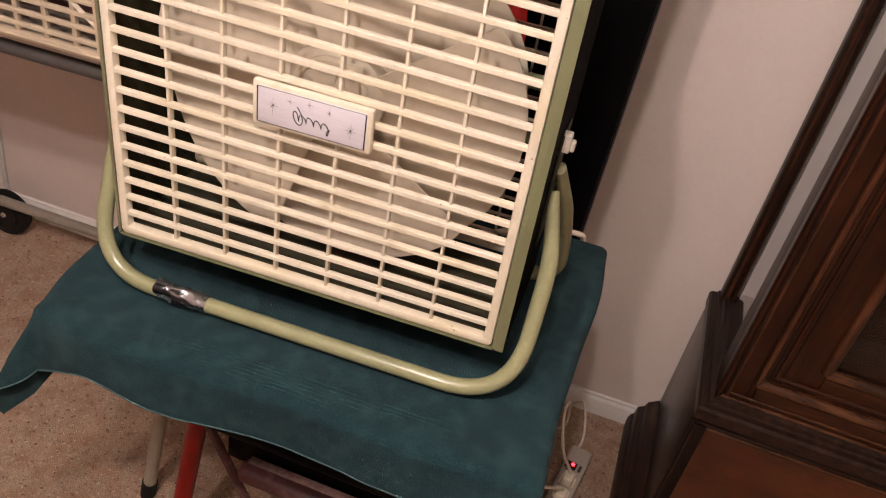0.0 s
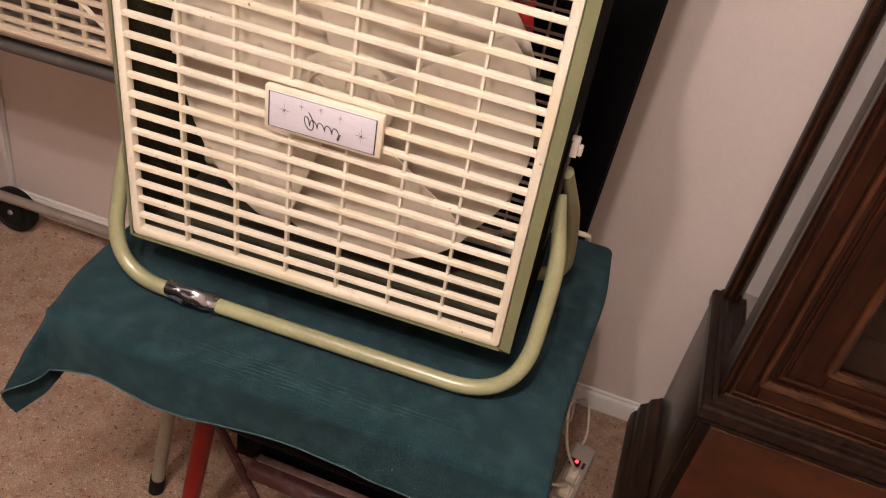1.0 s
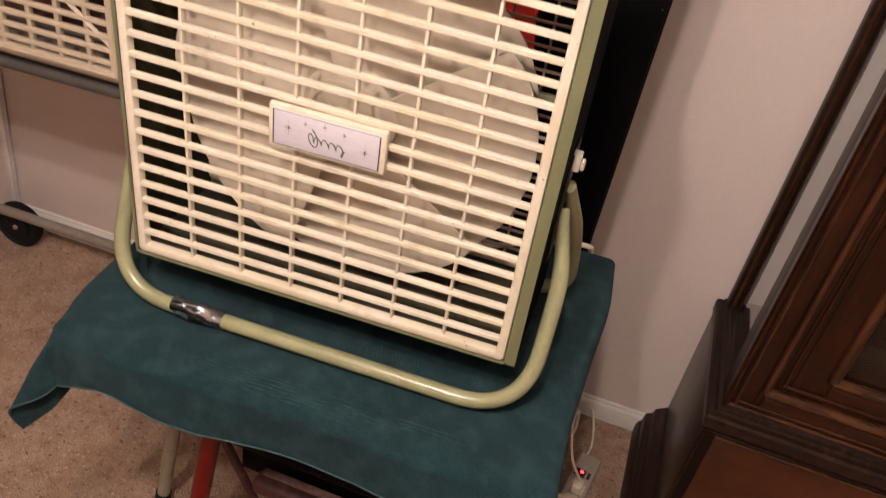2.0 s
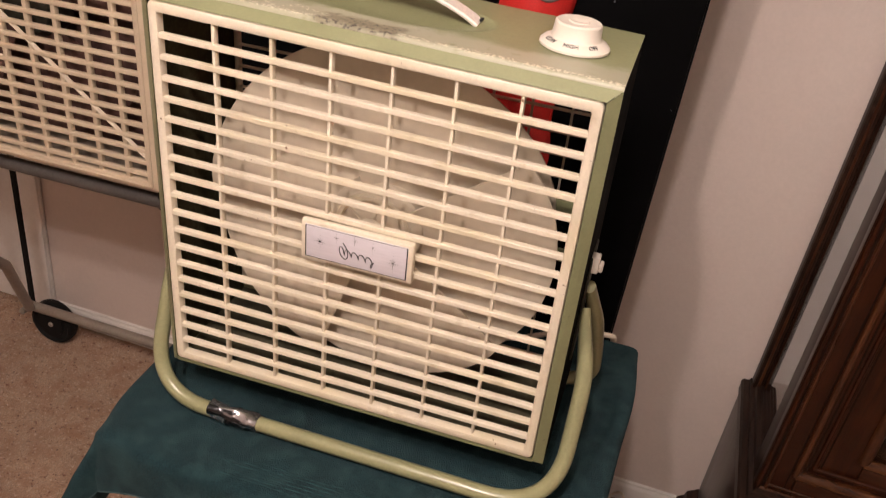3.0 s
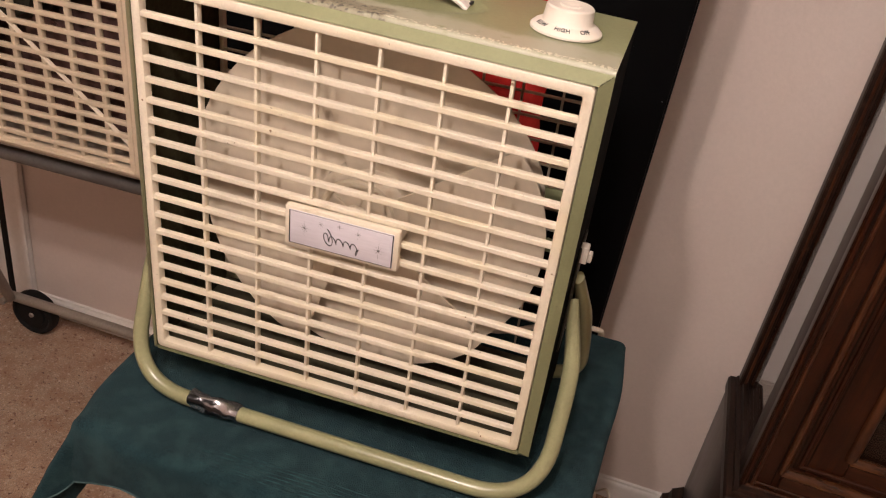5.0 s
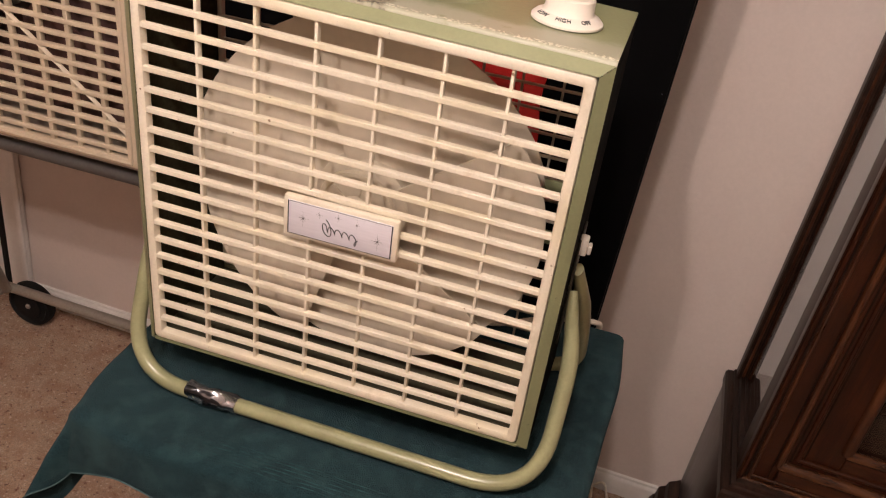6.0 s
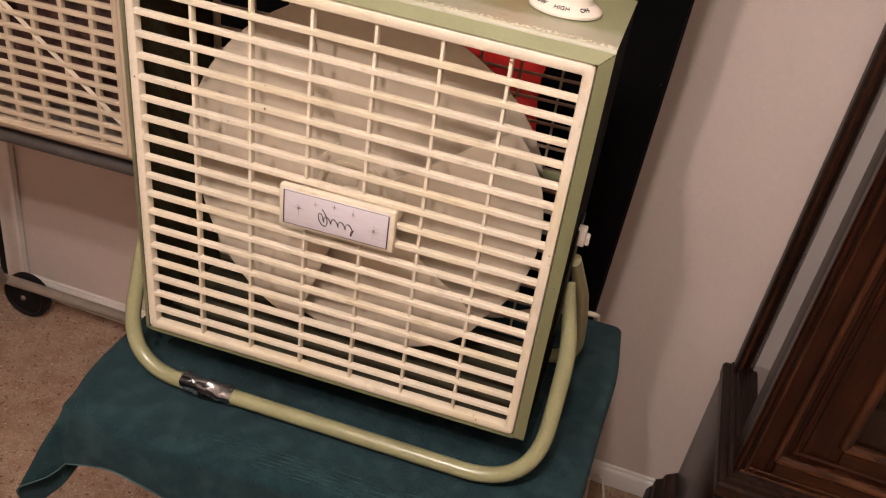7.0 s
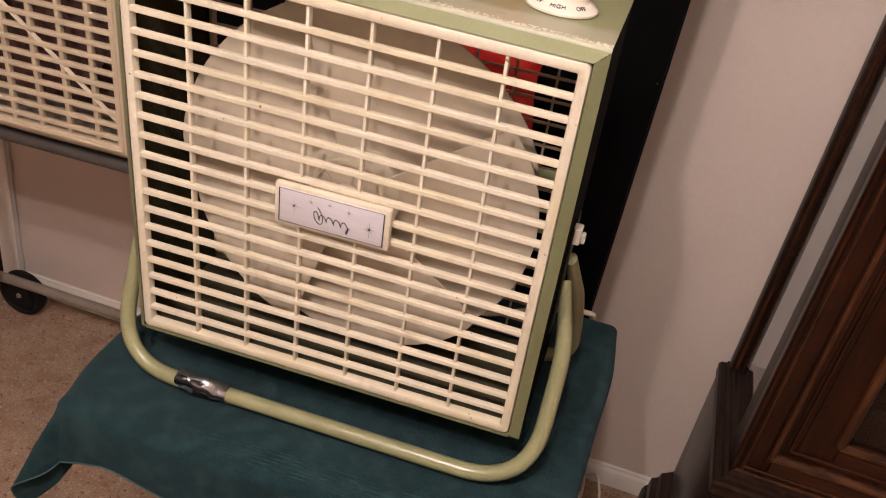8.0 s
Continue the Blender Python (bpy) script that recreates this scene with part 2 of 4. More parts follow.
def glass_material():
    m = bpy.data.materials.new("cabinet_glass")
    m.use_nodes = True
    b = m.node_tree.nodes["Principled BSDF"]
    # grey tint puts the shade on the wall behind into the glass
    b.inputs["Base Color"].default_value = (0.56, 0.595, 0.62, 1)
    b.inputs["Roughness"].default_value = 0.01
    b.inputs["Transmission Weight"].default_value = 1.0
    b.inputs["IOR"].default_value = 1.5
    return m


M_GLASS = glass_material()


# ---- mesh helpers ----
def to_mesh(name, bm, material, smooth=30):
    me = bpy.data.meshes.new(name)
    bmesh.ops.recalc_face_normals(bm, faces=bm.faces)
    bm.to_mesh(me)
    bm.free()
    for m in material if isinstance(material, (list, tuple)) else (material,):
        me.materials.append(m)
    if smooth:
        me.polygons.foreach_set("use_smooth", [True] * len(me.polygons))
        me.set_sharp_from_angle(angle=radians(smooth))
    return me


def part(name, bm, material, parent=None, label="", at=None, smooth=30):
    """Links a bmesh, or shares a mesh, as one mesh object under a thing or a part."""
    me = bm if isinstance(bm, bpy.types.Mesh) else to_mesh(name, bm, material, smooth)
    ob = new(name, me)
    if parent is not None:
        ob.parent = parent
    if at is not None:
        ob.matrix_local = at
    return tagged(ob, label)


def thing(name, label, category, at=(0, 0, 0), group="", kind=""):
    ob = new(name)
    ob.location = at
    ob.empty_display_size = 0.05
    return tagged(ob, label, category, group, kind)


def box(lo, hi, bevel=0.0, segs=2, bm=None):
    bm = bm or bmesh.new()
    own = bmesh.ops.create_cube(bm, size=1.0)["verts"]
    c = [(a + b) / 2 for a, b in zip(lo, hi)]
    d = [b - a for a, b in zip(lo, hi)]
    for v in own:
        v.co = Vector((c[i] + v.co[i] * d[i] for i in range(3)))
    if bevel:
        es = list({e for v in own for e in v.link_edges})
        bmesh.ops.bevel(bm, geom=es, offset=min(bevel, min(d) * 0.45), segments=segs, profile=0.5, affect="EDGES")
    return bm


def fillet(pts, radius, n=7):
    """A polyline with rounded corners."""
    pts = [Vector(p) for p in pts]
    out = [pts[0]]
    for a, b, c in zip(pts, pts[1:], pts[2:]):
        u, w = (a - b), (c - b)
        r = min(radius, u.length * 0.49, w.length * 0.49)
        p, q = b + u.normalized() * r, b + w.normalized() * r
        for i in range(n + 1):
            t = i / n
            out.append(p * (1 - t) ** 2 + b * 2 * t * (1 - t) + q * t * t)
    out.append(pts[-1])
    return out


def sweep(pts, profile, bm=None, closed_ends=True, up=None):
    """Carries a closed 2D profile along a polyline."""
    bm = bm or bmesh.new()
    pts = [Vector(p) for p in pts]
    rings, prev = [], None
    for i, p in enumerate(pts):
        t = (pts[min(i + 1, len(pts) - 1)] - pts[max(i - 1, 0)]).normalized()
        if up is not None:
            a = t.cross(Vector(up)).normalized()
        elif prev is None:
            a = t.orthogonal().normalized()
        else:
            a = (prev - t * prev.dot(t)).normalized()
        prev = a
        b = t.cross(a)
        rings.append([bm.verts.new(p + a * x + b * y) for x, y in profile])
    n = len(profile)
    for r, s in zip(rings, rings[1:]):
        for k in range(n):
            bm.faces.new((r[k], r[(k + 1) % n], s[(k + 1) % n], s[k]))
    if closed_ends:
        bm.faces.new(rings[0][::-1])
        bm.faces.new(rings[-1])
    return bm


def circle(r, n=16, squash=1.0):
    return [(r * math.cos(2 * math.pi * k / n), r * squash * math.sin(2 * math.pi * k / n)) for k in range(n)]


def tube(pts, r, n=16, bm=None):
    return sweep(pts, circle(r, n), bm)


def lathe(profile, n=40, bm=None):
    """Turns (radius, height) pairs about z."""
    bm = bm or bmesh.new()
    rings = []
    for r, z in profile:
        if r < 1e-6:
            rings.append([bm.verts.new((0, 0, z))])
        else:
            rings.append([bm.verts.new((r * math.cos(2 * math.pi * k / n), r * math.sin(2 * math.pi * k / n), z)) for k in range(n)])
    for a, b in zip(rings, rings[1:]):
        for k in range(n):
            q = [a[k % len(a)], a[(k + 1) % len(a)], b[(k + 1) % len(b)], b[k % len(b)]]
            f = [v for i, v in enumerate(q) if v not in q[:i]]
            if len(f) > 2:
                bm.faces.new(f)
    return bm


def grid_solid(fn, nu, nv, thick, bm=None):
    """A sheet fn(u, v) with u, v from 0 to 1, given thickness along its normal."""
    bm = bm or bmesh.new()
    P = [[Vector(fn(i / nu, j / nv)) for j in range(nv + 1)] for i in range(nu + 1)]
    top, low = [], []
    for i in range(nu + 1):
        a, b = [], []
        for j in range(nv + 1):
            du = P[min(i + 1, nu)][j] - P[max(i - 1, 0)][j]
            dv = P[i][min(j + 1, nv)] - P[i][max(j - 1, 0)]
            n = du.cross(dv)
            n = n.normalized() if n.length > 1e-12 else Vector((0, 0, 1))
            a.append(bm.verts.new(P[i][j]))
            b.append(bm.verts.new(P[i][j] - n * thick))
        top.append(a)
        low.append(b)
    for i in range(nu):
        for j in range(nv):
            bm.faces.new((top[i][j], top[i + 1][j], top[i + 1][j + 1], top[i][j + 1]))
            bm.faces.new((low[i][j], low[i][j + 1], low[i + 1][j + 1], low[i + 1][j]))
    edge = [(i, 0) for i in range(nu)] + [(nu, j) for j in range(nv)] + [(i, nv) for i in range(nu, 0, -1)] + [(0, j) for j in range(nv, 0, -1)]
    for p, q in zip(edge, edge[1:] + edge[:1]):
        bm.faces.new((top[p[0]][p[1]], low[p[0]][p[1]], low[q[0]][q[1]], top[q[0]][q[1]]))
    return bm


def text_bmesh(words, size, depth=0.0003):
    cu = bpy.data.curves.new("writing", "FONT")
    cu.body, cu.size, cu.extrude, cu.align_x, cu.align_y = words, size, depth, "CENTER", "CENTER"
    ob = bpy.data.objects.new("writing", cu)
    scene.collection.objects.link(ob)
    me = bpy.data.meshes.new_from_object(ob.evaluated_get(bpy.context.evaluated_depsgraph_get()))
    bpy.data.objects.remove(ob)
    bm = bmesh.new()
    bm.from_mesh(me)
    bpy.data.meshes.remove(me)
    return bm


# ---- room ----
WALL_Y = 0.84


def room():
    x0, x1, y0 = -2.6, 2.2, -3.0
    tagged(part("floor", carpet_mesh(x0, x1, y0), M_CARPET), "beige speckled cut-pile carpet", kind="structure")
    # the north wall has a doorway at its west end
    north = box((-1.305, WALL_Y, 0), (x1 + 0.1, WALL_Y + 0.12, 2.45))
    box((-2.16, WALL_Y, 2.05), (-1.305, WALL_Y + 0.12, 2.45), bm=north)
    box((x0 - 0.1, WALL_Y, 0), (-2.16, WALL_Y + 0.12, 2.45), bm=north)
    tagged(part("wall_north", north, M_WALL), "beige painted plaster wall with a doorway", kind="structure")
    # unseen walls, added to close the room and bounce the lamp's light
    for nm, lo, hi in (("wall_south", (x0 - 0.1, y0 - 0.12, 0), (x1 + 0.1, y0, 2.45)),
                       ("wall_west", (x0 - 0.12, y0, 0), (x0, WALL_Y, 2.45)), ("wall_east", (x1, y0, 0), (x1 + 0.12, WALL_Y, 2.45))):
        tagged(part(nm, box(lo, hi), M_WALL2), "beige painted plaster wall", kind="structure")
    door = tagged(part("door_1", box((-2.13, WALL_Y + 0.012, 0.012), (-1.326, WALL_Y + 0.05, 2.03), 0.003), M_WHITE), "white painted door, closed", kind="structure")
    part("door_panel", box((-2.0, WALL_Y + 0.008, 0.2), (-1.48, WALL_Y + 0.0118, 0.9), 0.003), M_WHITE, door)
    for lo, hi in (((-1.297, WALL_Y - 0.016, 0.0), (-1.231, WALL_Y - 0.001, 2.11)), ((-2.22, WALL_Y - 0.016, 0.0), (-2.155, WALL_Y - 0.001, 2.11)), ((-2.154, WALL_Y - 0.016, 2.045), (-1.298, WALL_Y - 0.001, 2.11))):
        tagged(part("trim", box(lo, hi, 0.005, 3), M_WHITE), "white painted door casing", kind="structure")
        if hi[0] - lo[0] < 0.1:
            edge = hi[0] - 0.018 if hi[0] > -1.5 else lo[0]
            tagged(part("trim", box((edge, lo[1] - 0.0075, 0.0), (edge + 0.018, lo[1] + 0.001, hi[2]), 0.003, 3), M_WHITE), "raised outer band of the white door casing", kind="structure")
    # added black strip paints the shade of the gap beside the door
    tagged(part("trim", box((-1.322, WALL_Y - 0.010, 0.0), (-1.299, WALL_Y + 0.010, 2.04), 0.002), M_RUBBER), "black strip standing in for the dark door gap", kind="structure")
    tagged(part("ceiling", box((x0 - 0.12, y0 - 0.12, 2.45), (x1 + 0.12, WALL_Y + 0.12, 2.55)), M_CEIL), "white painted ceiling", kind="structure")
    prof = [(0, 0), (0.013, 0), (0.013, 0.044), (0.010, 0.050), (0.007, 0.053), (0.006, 0.059), (0.0, 0.061)]
    bm = bmesh.new()
    a = [bm.verts.new((-1.2215, WALL_Y - p, z)) for p, z in prof]
    b = [bm.verts.new((0.60, WALL_Y - p, z)) for p, z in prof]
    for k in range(len(prof)):
        j = (k + 1) % len(prof)
        bm.faces.new((a[k], a[j], b[j], b[k]))
    bm.faces.new(a)
    bm.faces.new(b[::-1])
    tagged(part("baseboard", bm, M_WHITE), "white painted wooden baseboard", kind="structure")


def carpet_mesh(x0, x1, y0):
    bm = bmesh.new()
    xs = [x0, -1.6] + [-1.6 + i * 0.012 for i in range(1, 184)] + [x1]
    ys = [y0, -0.5] + [-0.5 + i * 0.012 for i in range(1, 112)] + [WALL_Y, WALL_Y + 0.10]
    vs = [[bm.verts.new((x, y, 0.003 * noise.noise((x * 60, y * 60, 0)) + 0.002 * noise.noise((x * 150, y * 150, 3)) if -1.6 < x < 0.6 and y > -0.5 else 0.0)) for y in ys] for x in xs]
    for i in range(len(xs) - 1):
        for j in range(len(ys) - 1):
            bm.faces.new((vs[i][j], vs[i + 1][j], vs[i + 1][j + 1], vs[i][j + 1]))
    return bm


room()
# the north wall is turned a little from the furniture to fit the camera's view
SKEW = Matrix.Translation((0.6, WALL_Y, 0)) @ Matrix.Rotation(radians(1.5), 4, "Z") @ Matrix.Translation((-0.6, -WALL_Y, 0))
for ob in [o for o in scene.objects if o.parent is None and o.name.split(".")[0] in ("wall_north", "door_1", "trim", "baseboard")]:
    ob.matrix_world = SKEW @ Matrix.Translation((0.008 if ob.name.startswith(("door", "trim")) else 0, 0, 0))


def ceiling_lamp():
    th = thing("ceiling_lamp", "ceiling lamp with two bare bulbs, lit", "lamp", (LAMP[0], LAMP[1], 2.45))
    part("canopy", lathe([(0, 0), (0.16, 0), (0.16, -0.02), (0.13, -0.03), (0, -0.03)]), M_WHITE, th)
    for bx, by in BULBS:
        part("socket", lathe([(0, -0.03), (0.018, -0.03), (0.02, -0.06), (0.018, -0.10), (0, -0.10)], 20), M_WHITE, th, at=pose(bx - LAMP[0], by - LAMP[1], 0))


ceiling_lamp()

# ---- green box fan ----
ZB = 0.85
H = 0.471
OX, OT, OB, YB = 0.264, 0.487, -0.015, 0.205
fan = thing("box_fan", "sage green metal box fan with cream plastic grille on tubular stand", "fan", (0, 0, ZB))


def fan_top(u, v):
    x = -OX + 2 * OX * u
    y = 0.0125 + (YB - 0.0125) * v ** 1.3
    ex, ey = (x + 0.014) / 0.122, (y - 0.112) / 0.056
    d = ex * ex + ey * ey
    dip = 0.011 * (1 - d) ** 0.5 if d < 1 else 0.0
    lip = max(0.0, 0.0175 - y)
    edge = 0.005 - math.sqrt(max(0.0, 0.005 ** 2 - lip ** 2))
    return (x, y, OT - dip - edge + 0.0006 * noise.noise((x * 14, y * 14, 5)))


part("top_panel", grid_solid(fan_top, 140, 70, 0.002), M_GREEN_TOP, fan, "sage green enamel top, scuffed and stained", smooth=40)
# side panels are set near-black beside the green case
part("side_panel", box((-OX, 0.014, OB), (-OX + 0.002, YB, OT - 0.003)), M_BLACKSIDE, fan, "near-black side panel")
part("side_panel", box((OX - 0.002, 0.014, OB), (OX, YB, OT - 0.003)), M_BLACKSIDE, fan, "near-black side panel")
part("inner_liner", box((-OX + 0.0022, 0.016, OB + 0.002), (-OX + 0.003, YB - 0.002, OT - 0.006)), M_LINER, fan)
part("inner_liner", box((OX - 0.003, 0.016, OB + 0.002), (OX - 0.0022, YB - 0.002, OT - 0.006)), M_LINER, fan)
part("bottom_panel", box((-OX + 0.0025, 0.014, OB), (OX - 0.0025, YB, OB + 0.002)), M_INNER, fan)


def bezel_strip(a, b, c, d):
    """A mitred sloping strip between inner edge a-b and outer edge d-c, 1.5 mm thick."""
    bm = bmesh.new()
    f = [bm.verts.new(p) for p in (a, b, c, d)]
    k = [bm.verts.new(Vector(p) + Vector((0, 0.002, 0))) for p in (a, b, c, d)]
    bm.faces.new(f)
    bm.faces.new(k[::-1])
    for i in range(4):
        bm.faces.new((f[i], k[i], k[(i + 1) % 4], f[(i + 1) % 4]))
    return bm


g = 0.0006
IN = [(-0.251, 0.001, -0.001), (0.251, 0.001, -0.001), (0.251, 0.001, H + 0.001), (-0.251, 0.001, H + 0.001)]
OUT = [(-OX, 0.0135, OB), (OX, 0.0135, OB), (OX, 0.0120, OT - 0.0048), (-OX, 0.0120, OT - 0.0048)]
for k in range(4):
    j = (k + 1) % 4
    along = (Vector(IN[j]) - Vector(IN[k])).normalized() * g
    part("bezel", bezel_strip(Vector(IN[k]) + along, Vector(IN[j]) - along, Vector(OUT[j]) - along, Vector(OUT[k]) + along), M_GREEN, fan, smooth=0)


part("bottom_lip", box((-0.2510, 0.0030, -0.0070), (0.2510, 0.0125, -0.0024), 0.0008), M_GREEN, fan, "green folded lip under the grille")


def rounded_rect(hw, lo, hi, r, n=6):
    out = []
    for cx, cz, a0 in ((hw - r, hi - r, 0), (-hw + r, hi - r, 90), (-hw + r, lo + r, 180), (hw - r, lo + r, 270)):
        for i in range(n + 1):
            a = radians(a0 + 90 * i / n)
            out.append((cx + r * math.cos(a), cz + r * math.sin(a)))
    return out


def grille_frame(hw, h, iw, lo, hi, depth, r=0.007):
    """A moulded rectangular ring with rounded corners and softened edges."""
    bm = bmesh.new()
    loops = ((rounded_rect(hw, 0, h, r), depth), (rounded_rect(hw, 0, h, r), 0.003), (rounded_rect(hw - 0.001, 0.001, h - 0.001, r - 0.001), 0.0009), (rounded_rect(hw - 0.003, 0.003, h - 0.003, r - 0.003), 0.0),
             (rounded_rect(iw + 0.0025, lo - 0.0025, hi + 0.0025, 0.0035), 0.0), (rounded_rect(iw + 0.0007, lo - 0.0007, hi + 0.0007, 0.0022), 0.0008), (rounded_rect(iw, lo, hi, 0.002), 0.003), (rounded_rect(iw, lo, hi, 0.002), depth))
    rows = [[bm.verts.new((x, y, z)) for x, z in pts] for pts, y in loops]
    n = len(rows[0])
    for a, b in zip(rows, rows[1:] + rows[:1]):
        for k in range(n):
            bm.faces.new((a[k], a[(k + 1) % n], b[(k + 1) % n], b[k]))
    return bm


grille = part("front_grille", grille_frame(0.25, H, 0.2385, 0.0115, 0.459, 0.012), M_CREAM, fan, "cream plastic front grille")
slat = to_mesh("slat", box((-0.2395, 0.0012, -0.0031), (0.2395, 0.0090, 0.0031), 0.0006, 1), M_CREAM)
for k in range(18):
    part("slat", slat, None, grille, at=pose(0, 0, 0.4347 - 0.02374 * k))
bar = to_mesh("upright_bar", box((-0.0018, 0.0032, 0.010), (0.0018, 0.0125, 0.460), 0.0008), M_CREAM)
for k in range(6):
    part("upright_bar", bar, None, grille, at=pose(-0.0015 + 0.0686 * (k - 2.5), 0, 0))


def placard():
    x0, x1, z0, z1 = -0.062, 0.076, 0.2165, 0.2685
    pl = part("name_plate", box((x0, -0.008, z0), (x1, 0.002, z1), 0.0025), M_CREAM, fan, "raised cream name plate surround")
    part("plate", box((x0 + 0.006, -0.0092, z0 + 0.0045), (x1 - 0.006, -0.0075, z1 - 0.0045), 0.0004), M_PLATE, pl, "pale silver plate with printed stars")
    for x in (x0 + 0.0062, x1 - 0.0074):
        part("border_line", box((x, -0.0096, z0 + 0.005), (x + 0.0012, -0.0090, z1 - 0.005)), M_BLACK, pl)
    for z in (z0 + 0.0048, z1 - 0.0053):
        part("border_line", box((x0 + 0.0075, -0.0095, z), (x1 - 0.0075, -0.0090, z + 0.0004)), M_DARKIN, pl)

    def star(cx, cz, r, rays):
        bm = bmesh.new()
        c = bm.verts.new((cx, -0.0096, cz))
        ring = []
        for i in range(rays * 2):
            a = math.pi * i / rays
            rad = r * (0.075 if i % 2 else (1.25 if i % 8 == 0 else 1.0 if i % 4 == 0 else 0.7))
            ring.append(bm.verts.new((cx + rad * 0.8 * math.sin(a), -0.0096, cz + rad * math.cos(a))))
        for i in range(len(ring)):
            bm.faces.new((c, ring[i], ring[(i + 1) % len(ring)]))
        return bm

    for cx, cz, r in ((-0.037, 0.2445, 0.0098), (0.053, 0.2395, 0.0098), (-0.017, 0.2545, 0.0056), (0.0055, 0.2565, 0.0060), (0.028, 0.2535, 0.0060)):
        part("printed_star", star(cx, cz, r, 8), M_BLACK, pl, smooth=0)
    # the name is a plain flowing flourish
    pts = []
    for i in range(220):
        t = i / 219
        w = t * 2 * math.pi * 6.2
        big, tail = max(0.0, 1 - t * 5.2), max(0.0, (t - 0.86) / 0.14)
        up = (0.0040 + 0.0085 * big) * math.cos(w + 0.5) - 0.0085 * math.sin(math.pi * tail)
        pts.append((-0.0195 + 0.0105 * big + 0.054 * t + (0.0016 + 0.0064 * big) * math.sin(w) - 0.006 * tail, -0.0094, 0.2395 - 0.0050 * t + up))
    part("flourish", sweep(pts, circle(0.00055, 6)), M_BLACK, pl, "black flowing printed flourish")


placard()


def knob():
    kx, ky = 0.1985, 0.104
    kn = part("knob", lathe([(0, 0.0255), (0.018, 0.0258), (0.0235, 0.0262), (0.0250, 0.0245), (0.0260, 0.012), (0.0275, 0.0095), (0.034, 0.0062), (0.0378, 0.0025), (0.0378, 0.0), (0, 0.0)], 64),
              M_KNOB, fan, "ivory plastic speed knob", at=pose(kx, ky, OT + 0.0012))
    part("knob_dish", lathe([(0, 0.0258), (0.006, 0.0259), (0.008, 0.0268), (0.0105, 0.0268), (0.0115, 0.0258), (0, 0.0252)], 40), M_KNOB, kn)
    # words on the sloping skirt
    for words, ang in (("LOW", -137), ("HIGH", -90), ("OFF", -45)):
        bm = text_bmesh(words, 0.0070)
        for v in bm.verts:
            a = radians(ang) + v.co.x / 0.0325
            r = 0.0318 - v.co.y * 0.95
            z = 0.0095 + (0.0275 - r) * (0.0033 / 0.0065) + 0.0004 + v.co.z
            r = max(r, 0.0279)
            v.co = Vector((r * math.cos(a), r * math.sin(a), min(z, 0.0098)))
        part("lettering", bm, M_BLACK, kn, "black printed %s" % words, smooth=0)


knob()


def handle():
    pts = []
    for i in range(25):
        t = i / 24
        pts.append((-0.122 + 0.208 * t, 0.120 + 0.012 * t, OT - 0.006 + 0.030 * math.sin(math.pi * t) ** 0.85))
    prof = [(-0.0125, -0.0022), (0.0125, -0.0022), (0.0135, 0), (0.0125, 0.0024), (0.009, 0.0036), (0.0075, 0.0022), (-0.0075, 0.0022), (-0.009, 0.0036), (-0.0125, 0.0024), (-0.0135, 0)]
    hd = part("handle", sweep(pts, prof, up=(0, 0, 1)), M_STRAPW, fan, "white vinyl carrying handle")
    inlay = [(-0.0072, 0.0018), (0.0072, 0.0018), (0.0066, 0.0032), (-0.0066, 0.0032)]
    part("grip_inlay", sweep(pts[1:-1], inlay, up=(0, 0, 1)), M_PINK, hd, "pale pink grip inlay")
    for x, y in ((-0.124, 0.120), (0.0885, 0.132)):
        part("handle_slot", box((x - 0.0015, y - 0.005, OT - 0.002), (x + 0.0015, y + 0.005, OT + 0.0006), 0.0005), M_BLACK, fan)


handle()


